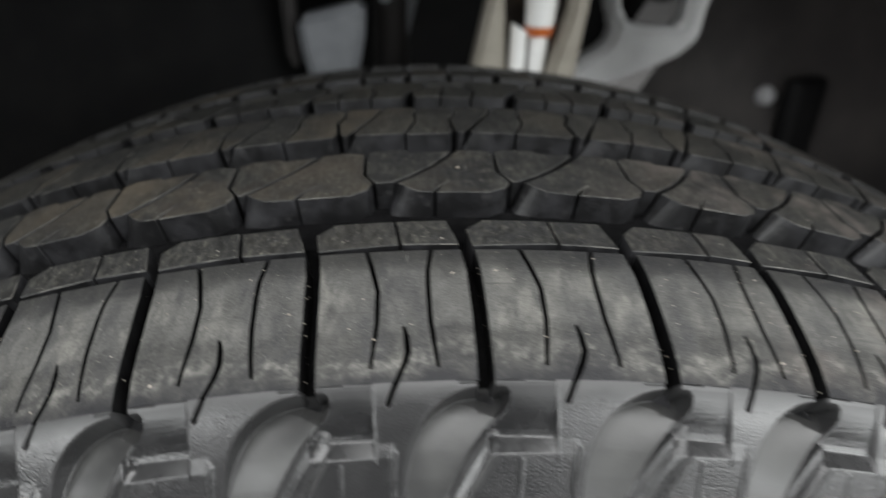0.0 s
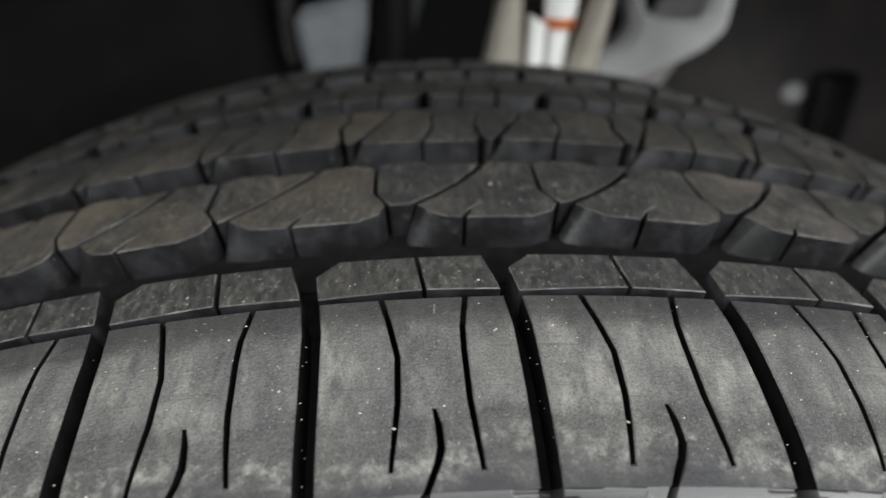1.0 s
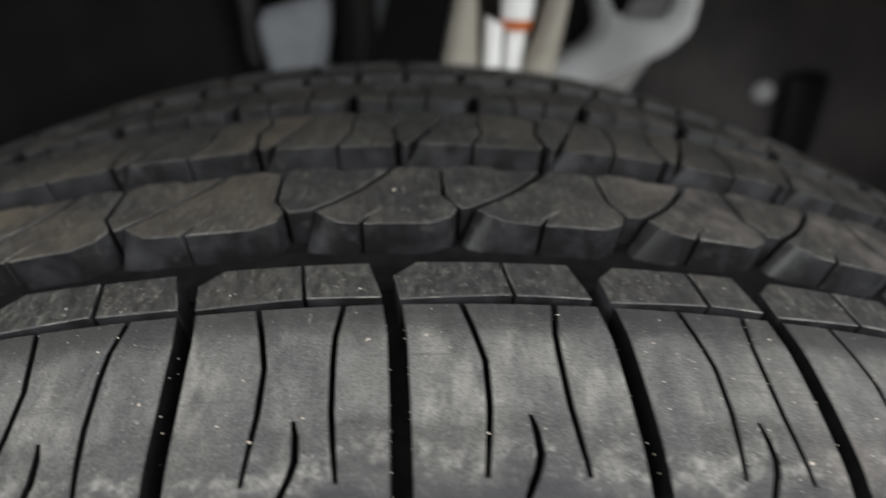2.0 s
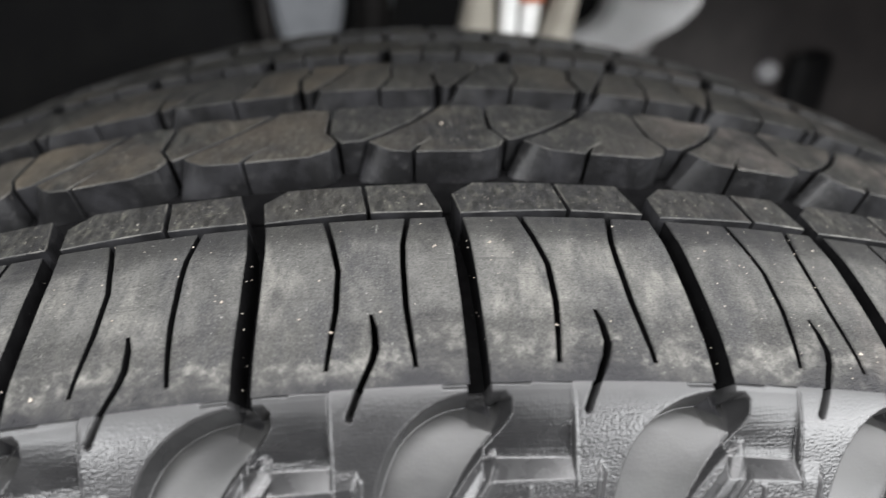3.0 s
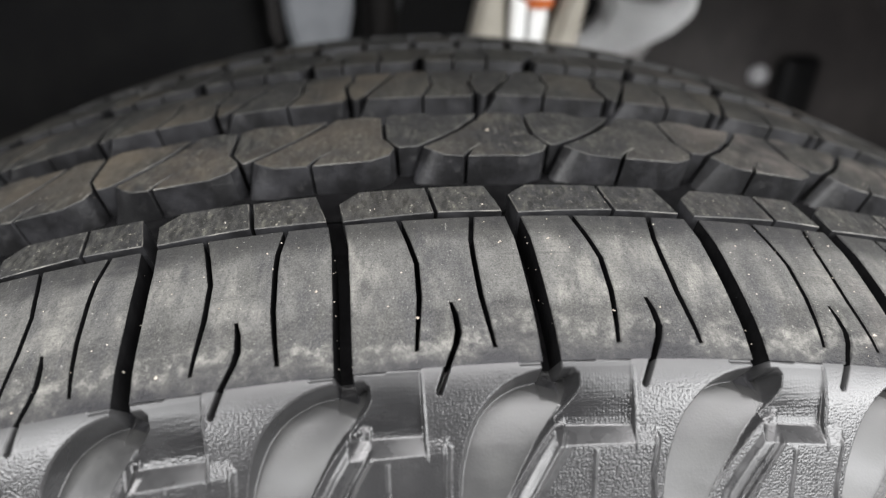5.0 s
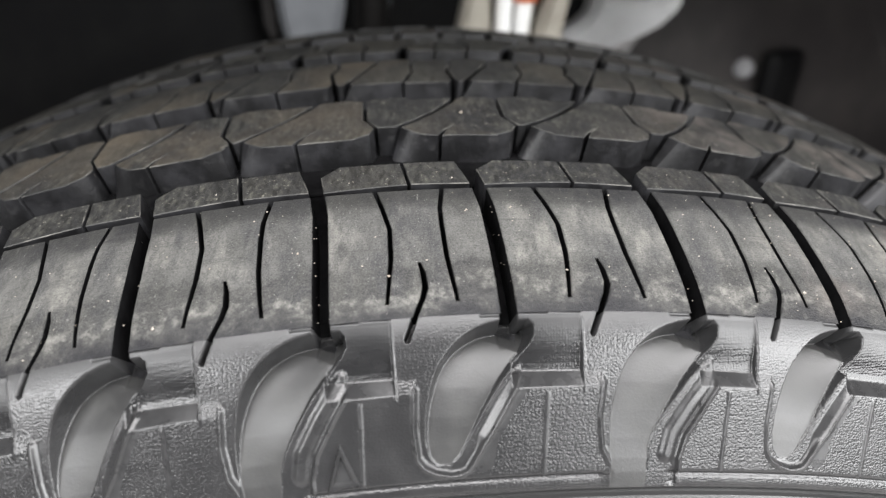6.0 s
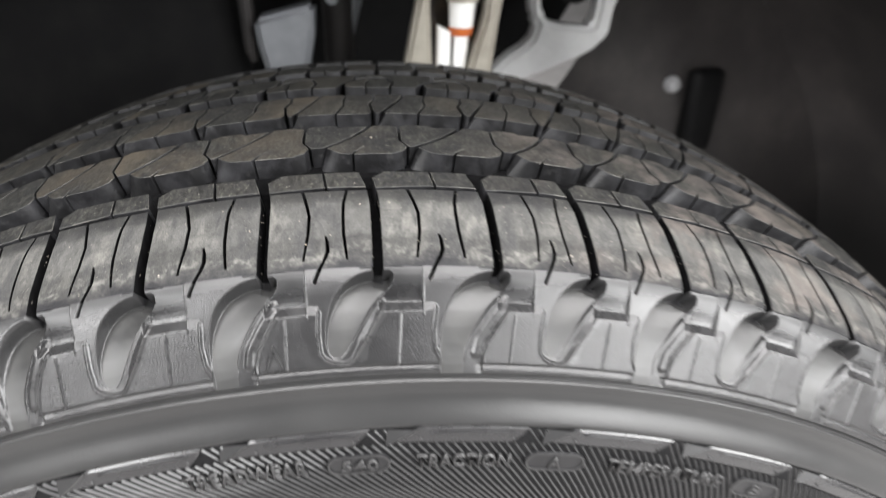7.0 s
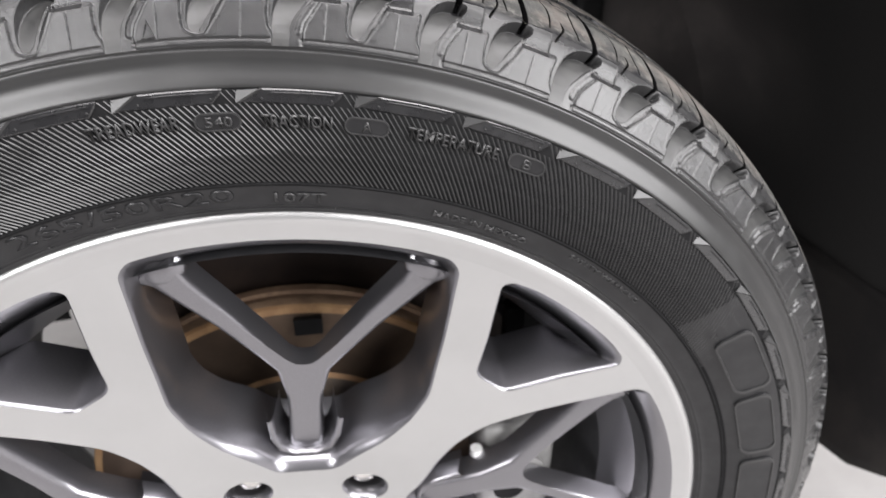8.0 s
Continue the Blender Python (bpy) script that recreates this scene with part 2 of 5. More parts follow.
M["dark_side"] = material("bead_rubber", (0.009, 0.009, 0.010), 0.34, spec=0.38, base2=(0.016, 0.016, 0.017), scale=90, bump=0.12, bump_scale=1500)
# rubber darkened to paint the shade in the valleys between the ribs
M["field"] = material("shaded_field_rubber", (0.006, 0.006, 0.0065), 0.75, base2=(0.009, 0.009, 0.0095), scale=120, spec=0.15, bump=0.1, bump_scale=2000)
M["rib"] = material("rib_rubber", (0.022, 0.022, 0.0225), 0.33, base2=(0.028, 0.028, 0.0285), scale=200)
M["silver"] = material("machined_aluminium", (0.495, 0.495, 0.495), 0.33, metal=0.76, base2=(0.46, 0.46, 0.46), scale=9, rough2=0.34, bump=0.05, bump_scale=2500, coat=0.4)
M["grey"] = material("grey_wheel_paint", (0.225, 0.221, 0.238), 0.30, metal=0.88, base2=(0.24, 0.236, 0.254), scale=900, coat=0.7, bump=0.04, bump_scale=2200)
M["barrel"] = material("dark_wheel_paint", (0.07, 0.07, 0.075), 0.4, metal=0.4, base2=(0.09, 0.09, 0.095), scale=100, coat=0.3)
M["rust"] = material("brake_disc_iron", (0.28, 0.16, 0.08), 0.6, metal=0.2, base2=(0.42, 0.26, 0.13), scale=60, bump=0.3, bump_scale=500)
M["iron"] = material("cast_iron", (0.05, 0.042, 0.038), 0.7, metal=0.3, base2=(0.10, 0.075, 0.055), scale=80, bump=0.3, bump_scale=400)
M["chrome"] = material("chrome_nut", (0.85, 0.84, 0.82), 0.12, metal=1.0, base2=(0.7, 0.69, 0.67), scale=80, rough2=0.22)
M["alloy"] = material("cast_aluminium", (0.95, 0.955, 0.955), 0.34, metal=0.0, coat=0.5, base2=(0.88, 0.885, 0.885), scale=90, bump=0.2, bump_scale=500)
M["alloy_cast"] = material("dull_cast_aluminium", (0.40, 0.395, 0.39), 0.5, metal=0.5, base2=(0.30, 0.295, 0.29), scale=60, bump=0.2, bump_scale=400)
M["strut"] = material("bright_strut_metal", (0.46, 0.43, 0.37), 0.30, metal=0.35, base2=(0.36, 0.33, 0.28), scale=60, bump=0.1, bump_scale=400)
M["orange"] = material("orange_ring", (0.55, 0.14, 0.03), 0.5, base2=(0.45, 0.1, 0.03), scale=90)
M["bracket"] = material("grey_bracket_paint", (0.18, 0.188, 0.205), 0.55, base2=(0.22, 0.23, 0.245), scale=60, bump=0.1, bump_scale=300)
M["liner"] = material("black_liner_plastic", (0.011, 0.0102, 0.0105), 0.5, spec=0.25, base2=(0.020, 0.018, 0.0172), scale=14, bump=0.3, bump_scale=200, bump_dist=0.001,
                      dust=(0.030, 0.026, 0.024), dust_scale=6, dust_lo=0.55, dust_hi=0.85)
M["liner_pale"] = material("pale_liner_plastic", (0.034, 0.030, 0.030), 0.6, base2=(0.056, 0.050, 0.048), scale=18, bump=0.3, bump_scale=200, bump_dist=0.001,
                            dust=(0.072, 0.063, 0.058), dust_scale=9, dust_lo=0.55, dust_hi=0.85)


def pale_inwards(m, dark_colour, y0, y1):
    """The colour turns paler towards the upper, inner side of the arch."""
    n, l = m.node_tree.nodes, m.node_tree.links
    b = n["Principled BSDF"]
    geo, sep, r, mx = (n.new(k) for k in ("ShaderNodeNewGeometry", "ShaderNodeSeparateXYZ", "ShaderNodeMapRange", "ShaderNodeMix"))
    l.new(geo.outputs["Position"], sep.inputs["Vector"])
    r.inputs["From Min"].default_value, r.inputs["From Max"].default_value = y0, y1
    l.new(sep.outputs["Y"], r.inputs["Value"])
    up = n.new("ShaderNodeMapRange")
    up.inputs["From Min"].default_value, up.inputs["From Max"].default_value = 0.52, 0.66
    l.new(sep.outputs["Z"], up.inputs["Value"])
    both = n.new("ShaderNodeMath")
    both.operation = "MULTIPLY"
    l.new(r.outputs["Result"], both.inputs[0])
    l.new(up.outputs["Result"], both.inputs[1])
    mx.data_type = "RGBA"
    mx.inputs["A"].default_value = (*dark_colour, 1)
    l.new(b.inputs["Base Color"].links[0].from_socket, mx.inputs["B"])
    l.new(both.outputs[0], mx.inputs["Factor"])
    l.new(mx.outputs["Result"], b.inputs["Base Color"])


pale_inwards(M["liner_pale"], (0.006, 0.0056, 0.0056), 0.14, 0.31)
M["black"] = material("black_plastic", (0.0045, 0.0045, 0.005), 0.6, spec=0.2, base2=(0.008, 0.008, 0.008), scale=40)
M["clip_white"] = material("polished_rod_metal", (0.95, 0.95, 0.94), 0.22, metal=0.1, base2=(0.88, 0.88, 0.87), scale=90, coat=0.5)
M["clip"] = material("grey_clip_plastic", (0.45, 0.45, 0.46), 0.4, base2=(0.38, 0.38, 0.39), scale=120)
M["floor"] = material("shop_floor_concrete", (0.36, 0.35, 0.345), 0.45, base2=(0.30, 0.29, 0.285), scale=5, rough2=0.6, bump=0.15, bump_scale=90, dust=(0.22, 0.215, 0.21), dust_scale=1.5)
M["wall"] = material("dark_wall_paint", (0.14, 0.14, 0.143), 0.7, base2=(0.11, 0.11, 0.112), scale=2, bump=0.1, bump_scale=60)


# ---------------------------------------------------------------- helpers
def mesh_part(name, verts, faces, mat, parent=None, label="", smooth=True, kind="", second=None, tops=0):
    me = bpy.data.meshes.new(name)
    me.from_pydata([tuple(v) for v in verts], [], [tuple(f) for f in faces])
    me.materials.append(mat)
    if second is not None:
        me.materials.append(second)
        me.polygons.foreach_set("material_index", [0 if i < tops else 1 for i in range(len(me.polygons))])
    me.polygons.foreach_set("use_smooth", [smooth] * len(me.polygons))
    me.update()
    ob = new(name, me)
    if parent is not None:
        ob.parent = parent
    tagged(ob, label, kind=kind)
    return ob


def part(name, bm, mat, parent=None, label="", smooth=False, sharp=40):
    me = bpy.data.meshes.new(name)
    bmesh.ops.recalc_face_normals(bm, faces=bm.faces[:])
    bm.to_mesh(me)
    bm.free()
    me.materials.append(mat)
    if smooth:
        me.shade_smooth()
        me.set_sharp_from_angle(angle=radians(sharp))
    ob = new(name, me)
    if parent is not None:
        ob.parent = parent
    tagged(ob, label)
    return ob


def thing(name, label, category, group="", kind="", at=(0, 0, 0)):
    ob = new(name)
    ob.location = at
    ob.empty_display_size = 0.05
    return tagged(ob, label, category, group, kind)


def box(bm, lo, hi, bevel=0.0, m=None):
    r = bmesh.ops.create_cube(bm, size=1.0)
    vs = r["verts"]
    c, s = [(a + b) / 2 for a, b in zip(lo, hi)], [b - a for a, b in zip(lo, hi)]
    for v in vs:
        v.co = Vector([v.co[i] * s[i] + c[i] for i in range(3)])
    if bevel:
        es = list({e for v in vs for e in v.link_edges})
        bmesh.ops.bevel(bm, geom=es, offset=bevel, segments=3, affect="EDGES", profile=0.6)
    if m is not None:
        bmesh.ops.transform(bm, matrix=m, verts=vs if not bevel else bm.verts[:])
    return bm


ZC = 0.3885            # height of the wheel's centre: the tyre stands on the floor


def polar(deg, r, y):
    a = np.radians(deg)
    return np.stack([r * np.sin(a), np.broadcast_to(y, np.shape(r * np.sin(a))), ZC + r * np.cos(a)], -1)


def revolve(name, prof, mat, parent, a0=0.0, a1=360.0, steps=240, label="", smooth=True, kind=""):
    """A surface of revolution about the wheel's axis from (y, r) pairs."""
    prof = np.array(prof, float)
    full = a1 - a0 >= 359.9
    n = steps if full else steps + 1
    ang = a0 + (a1 - a0) * np.arange(n) / steps
    v = np.concatenate([polar(ang, np.full(n, r), y) for y, r in prof])
    k = len(prof)
    f = []
    for i in range(k - 1):
        for j in range(n if full else n - 1):
            j2 = (j + 1) % n
            f.append((i * n + j, i * n + j2, (i + 1) * n + j2, (i + 1) * n + j))
    ob = mesh_part(name, v, f, mat, parent, label, smooth, kind)
    if smooth:
        ob.data.set_sharp_from_angle(angle=radians(35))
    return ob


# ---------------------------------------------------------------- tyre shape
# outer half of the section, from the crown to the bead: (y, r)
SECTION = [(0.0, .3885), (-.015, .3883), (-.03, .3877), (-.05, .3860), (-.066, .3841), (-.0795, .3821), (-.090, .3800), (-.1014, .3765), (-.109, .3737),
           (-.1144, .3694), (-.1187, .3627), (-.1225, .3555), (-.1258, .3495), (-.1277, .3461), (-.1312, .3370), (-.133, .3303), (-.1333, .3189),
           (-.1318, .3050), (-.1285, .2950), (-.1245, .2840), (-.1215, .2762), (-.1195, .2720), (-.1175, .2660)]
_p = np.array(SECTION)
_s = np.concatenate([[0], np.cumsum(np.hypot(*np.diff(_p, axis=0).T))])
_sd = np.linspace(0, _s[-1], 1200)
_yr = np.stack([np.interp(_sd, _s, _p[:, 0]), np.interp(_sd, _s, _p[:, 1])], 1)
_ext = np.concatenate([_yr[1:25][::-1] * [-1, 1], _yr, 2 * _yr[-1] - _yr[-25:-1][::-1]])
_yr = np.stack([np.convolve(_ext[:, k], np.ones(41) / 41, "same")[24:24 + 1200] for k in (0, 1)], 1)
_t = np.gradient(_yr, axis=0)
_t /= np.hypot(_t[:, 0], _t[:, 1])[:, None]
_nrm = np.stack([_t[:, 1], -_t[:, 0]], 1)          # (dy, dr) pointing outwards
if _nrm[0, 1] < 0:
    _nrm = -_nrm


def s_of_y(y):
    return np.interp(-np.abs(y), _yr[:700, 0][::-1], _sd[:700][::-1])


def s_of_r(r):
    return np.interp(r, _yr[:, 1][::-1], _sd[::-1])


def on_tyre(deg, s, h, side=-1):
    """Points at an angle, a way s along the section from the crown, and a height h over the rubber's face."""
    y = np.interp(s, _sd, _yr[:, 0]) + h * np.interp(s, _sd, _nrm[:, 0])
    r = np.interp(s, _sd, _yr[:, 1]) + h * np.interp(s, _sd, _nrm[:, 1])
    return polar(deg, r, -side * y)


# grooves round the near shoulder (degrees from the top, clockwise), pitches of uneven length
KNOWN = [-17.6, -13.5, -8.9, -3.8, 1.05, 6.27, 10.75, 15.4, 20.05, 25.6, 31.2, 36.4, 42.2, 47.9, 52.9, 57.9]
GROOVES = KNOWN + [57.9 + (342.4 - 57.9) * (k + 1) / 56 for k in range(56)]
DEPTH = 0.0074
NEAR = [i for i in range(len(GROOVES) - 1) if GROOVES[i] < 74 or GROOVES[i] > 312]


def clean(poly):
    out = []
    for p in poly:
        if not out or math.dist(p, out[-1]) > 1e-4:
            out.append(p)
    if math.dist(out[0], out[-1]) < 1e-4:
        out.pop()
    return out


def resample(poly, step):
    out = []
    for a, b in zip(poly, poly[1:] + poly[:1]):
        k = max(1, int(math.ceil(math.dist(a, b) / step)))
        out += [(a[0] + (b[0] - a[0]) * j / k, a[1] + (b[1] - a[1]) * j / k) for j in range(k)]
    return out


def offset(poly, d, keep=None):
    """Moves each corner of a loop inwards by d (counter-clockwise loops)."""
    p = np.array(poly)
    e = np.roll(p, -1, 0) - p
    ln = np.hypot(e[:, 0], e[:, 1])[:, None] + 1e-9
    nrm = np.stack([-e[:, 1], e[:, 0]], 1) / ln
    m = nrm + np.roll(nrm, 1, 0)
    q = np.sum(m * m, 1)[:, None]
    m = m * 2 / np.maximum(q, 1.2)
    out = p + m * d
    if keep is not None:
        k = np.array([keep(a) for a in poly])
        out[k] = p[k]
    return out


def inside(poly, pts):
    x, y = pts[:, 0], pts[:, 1]
    c = np.zeros(len(pts), bool)
    for (x0, y0), (x1, y1) in zip(poly, np.roll(poly, -1, 0)):
        hit = ((y0 > y) != (y1 > y)) & (x < (x1 - x0) * (y - y0) / (y1 - y0 + 1e-12) + x0)
        c ^= hit
    return c


from mathutils.geometry import delaunay_2d_cdt

rng = np.random.default_rng(5)


def tread_block(poly, deg0, mm_deg, step=2.5, chamfer=0.14, draft=0.35, depth=DEPTH, keep=None, lift=0.0, grid=4.0, facet=None):
    """A rubber block from an outline in mm (x round the tyre, y across it): verts, faces."""
    p = clean(poly)
    a = np.array(p)
    if np.sum(a[:, 0] * np.roll(a[:, 1], -1) - np.roll(a[:, 0], -1) * a[:, 1]) < 0:
        p = p[::-1]
    p = resample(p, step)
    rim = np.array(p)
    top = offset(p, chamfer, keep)
    low = offset(p, -draft, keep)
    if facet is not None:
        fx, fy, reach = facet
        d = np.hypot(rim[:, 0] - fx, rim[:, 1] - fy)
        k0 = np.clip(1 - d / reach, 0, 1)[:, None]
        low = low + k0 * np.array([-4.6, -1.8])
    n = len(p)
    lo, hi = top.min(0), top.max(0)
    gx, gy = np.meshgrid(np.arange(lo[0] + grid / 2, hi[0], grid), np.arange(lo[1] + grid / 2, hi[1], grid))
    g = np.stack([gx.ravel(), gy.ravel()], 1)
    if len(g):
        g = g[inside(top, g)]
        if len(g):
            d = np.min(np.hypot(g[:, None, 0] - top[None, :, 0], g[:, None, 1] - top[None, :, 1]), 1)
            g = g[d > step * 0.5]
    pts = [Vector(q) for q in top] + [Vector(q) for q in g]
    vo, _, fo, _, _, _ = delaunay_2d_cdt(pts, [], [list(range(n))], 1, 1e-6)
    tv = np.array([tuple(v) for v in vo])
    k = len(tv)
    xy = np.concatenate([tv, top, rim, rim, low])
    h = np.concatenate([np.zeros(k), np.zeros(n), np.full(n, -chamfer * 1e-3), np.full(n, -chamfer * 1e-3), np.full(n, -depth)]) + lift
    if keep is not None:
        kk = np.array([keep(q) for q in p])
        h[k + n:k + 2 * n][kk] = lift
        h[k + 2 * n:k + 3 * n][kk] = lift
    f = [tuple(q) for q in fo]
    f += [(k + i, k + n + i, k + n + (i + 1) % n, k + (i + 1) % n) for i in range(n)]
    tops = len(f)
    f += [(k + 2 * n + i, k + 3 * n + i, k + 3 * n + (i + 1) % n, k + 2 * n + (i + 1) % n) for i in range(n)]
    side = np.where(xy[:, 1] <= 0, -1, 1)
    v = np.empty((len(xy), 3))
    s = s_of_y(xy[:, 1] * 1e-3)
    for sd in (-1, 1):
        w = side == sd
        if w.any():
            v[w] = on_tyre(deg0 + xy[w, 0] / mm_deg, s[w], h[w], sd)
    return v, f, tops, n


MM = 1000 * 0.384 * math.pi / 180      # mm to a degree on the tread


def bend(y):
    """How far the shoulder grooves swing back towards the crown, in degrees."""
    return float(np.interp(y, [-111, -98, -88, -82, -73, -60], [0, -.04, -.10, -.22, -.44, -.6]))


# how far the slits sit off their usual place, block by block
SHIFT = {-2: (-.010, 0.0, -.02, 0.0), -1: (-.045, -.03, -.045, -.02), 0: (0, 0, 0, 0), 1: (-.030, -.010, -.025, .010), 2: (.060, .025, .030, .055), 3: (-.02, -.02, -.02, 0.0)}


def shift(i):
    r = random.Random(i)
    return SHIFT.get(i - 3, tuple(r.uniform(-.03, .03) for _ in range(4)))


def shoulder_outline(L, i):
    """The wide outer block with two long slits and a hooked one; L: the pitch in degrees."""
    g = 0.22
    top, bot = -82.0, -111.3
    left = [((g + bend(y)) * MM, y) for y in (bot, -104, -98, -93, -88, -85, top)]
    right = [((L - g + bend(y)) * MM, y) for y in (top, -85, -88, -93, -98, -104, bot)]
    U = L * MM

    da, db, dh, _ = shift(i)

    def slit(pts, d):
        lft = [((u + d - 0.5 * k) * U, y) for u, y, k in pts]
        rgt = [((u + d + 0.5 * k) * U, y) for u, y, k in pts]
        return lft + rgt[::-1]

    k = 0.028
    a = slit([(.305, top, k), (.345, -87, k), (.385, -93, k), (.385, -100, k), (.372, -104, k * .9), (.353, -109, k * .7)], da)
    b = slit([(.718, top, k), (.692, -88, k), (.69, -92, k), (.698, -100, k), (.715, -105, k * .9), (.732, -109.1, k * .7)], db)
    hook = [((u + dh + d * 0.5) * U, y) for u, y, d in [(.497, bot, k), (.546, -108.4, k), (.566, -106.5, k), (.558, -103.5, k), (.541, -101.2, k * .6)]]
    hook2 = [((u + dh - d * 0.5) * U, y) for u, y, d in [(.541, -101.2, k * .6), (.556, -103.5, k), (.560, -106.2, k), (.544, -108.2, k), (.495, bot, k)]]
    return left + a + b + right + hook + hook2


def strip_outlines(L, i):
    U = L * MM
    c = bend(-80) * MM
    lo, hi = -80.1, -71.9
    ds = shift(i)[3]
    one = [(.045 * U + c, lo - 0.9), (-.035 * U, -75.3), (.076 * U, hi), ((.470 + ds) * U, hi), ((.508 + ds) * U, lo)]
    two = [((.532 + ds) * U, lo), ((.494 + ds) * U, hi), (.827 * U, hi), (.893 * U, -79.2), (.90 * U, lo - .3)]
    return [one, two]


def pitch_mm(L, i):
    """Places round the tyre in mm from groove i, from pitches: below 0 and above 1 the neighbours' own length counts."""
    n = len(GROOVES) - 1
    gap = lambda k: (GROOVES[k % n + 1] - GROOVES[k % n]) * MM
    before, here, after = gap(i - 1), L * MM, gap(i + 1)
    return lambda u: u * before if u < 0 else u * here if u <= 1 else here + (u - 1) * after


def rib2_outlines(L, i):
    """A long lug with a kinked slit in its edge, and the flag beside it behind a slanting cut."""
    X = pitch_mm(L, i)
    e = {-1: -.095, 0: 0.0, 1: -.08, 2: -.02}.get(i - 3, -.085 if L > 5.05 else -.02)
    A = [(.500 + e, -55.6), (.56 + e, -57.6), (.645 + e, -59.7), (.749, -60.4), (.795, -57.9), (.90, -54.6), (.905, -54.2), (.819, -57.5), (.783, -60.4), (1.15, -60.5), (1.270, -58.3), (1.304, -55.6), (1.290, -54.0),
         (1.226, -50.4), (1.222, -39.4), (1.10, -38.2), (.972 + e * .7, -38.6), (.90 + e * .8, -42.6), (.77 + e, -48.0), (.63 + e, -52.4)]
    B = [(.333, -55.2), (.45 + e, -55.1), (.60 + e, -51.5), (.742 + e, -47.2), (.865 + e * .8, -41.4), (.905 + e * .7, -38.8), (.60, -39.2), (.56, -37.8), (.33, -37.6), (.250, -39.2), (.256, -50.8), (.318, -54.4)]
    return [[(X(u), y) for u, y in q] for q in (A, B)]


def rib3_outlines(L, i):
    """A flag between a thin crooked slit and a slanting cut, then two blocks parted by another crooked slit."""
    X = pitch_mm(L, i)
    e = {0: .04, 1: -.035, 2: .01}.get(i - 3, random.Random(i + 40).uniform(-.04, .04))
    C = [(.105, -25.2), (.125, -26.3), (.494 + e, -26.6), (.502 + e, -25.6), (.582 + e, -17), (.572 + e, -10.8), (.60 + e, -4), (.36, -4), (.282, -11.6)]
    W = [(-.014, -24), (.012, -26), (.042, -26), (.246, -12), (.325, -4), (.0, -4), (.002, -10), (-.046, -15.5)]
    D = [(.520 + e, -26.6), (.925, -26.6), (.957, -24.3), (.926, -15.5), (.976, -10), (.974, -4), (.622 + e, -4), (.594 + e, -10.8), (.604 + e, -17), (.524 + e, -25.4)]
    return [[(X(u), y) for u, y in q] for q in (C, W, D)]


def rib4_outlines(L, i):
    """A domed pair of lugs inside a crooked slit, and the block that wraps round them as far as the slanting cut."""
    X = pitch_mm(L, i)
    e = random.Random(i + 80).uniform(-.03, .03)
    A = [(.635, 8), (.880 + e, 8), (.884 + e, 16.5), (.955, 24.6), (.78, 20.4), (.62, 14), (.615, 11.5)]
    B = [(.905 + e, 8), (1.175, 8), (1.215, 16), (1.14, 22.6), (.972, 24.4), (.908 + e, 16.2)]
    C = [(1.205, 8), (1.50, 8), (1.555, 13.5), (1.71, 20.6), (1.73, 30), (.79, 30), (.755, 22.4), (.955, 26.6), (1.165, 24.6), (1.245, 16.6)]
    return [[(X(u), y) for u, y in q] for q in (A, B, C)]


def rib5_outlines(L):
    U = L * MM
    one = [(.07, 42.5), (.28, 42), (.285, 49), (.305, 49), (.30, 42), (.50, 42), (.54, 48), (.56, 63), (.10, 63), (.05, 54)]
    two = [(.60, 42), (.99, 42.5), (1.02, 48), (.985, 54), (1.04, 63), (.60, 63), (.58, 54), (.62, 48)]
    far = [(.07, 74), (.47, 74), (.49, 84), (.48, 111), (.05, 111), (.06, 84)]
    last = [(.52, 74), (.94, 74), (.97, 84), (.95, 111), (.525, 111), (.535, 84)]
    return [[(u * U, y) for u, y in q] for q in (one, two, far, last)]


tyre = thing("tyre", "black all-season car tyre with chunky siped tread and dusty shoulder blocks", "tyre")


def join(chunks):
    vs, fs, k = [], [], 0
    for v, f in chunks:
        vs.append(v)
        fs += [tuple(i + k for i in q) for q in f]
        k += len(v)
    return np.concatenate(vs), fs


keep_edge = lambda q: q[1] < -111.0
rest = []
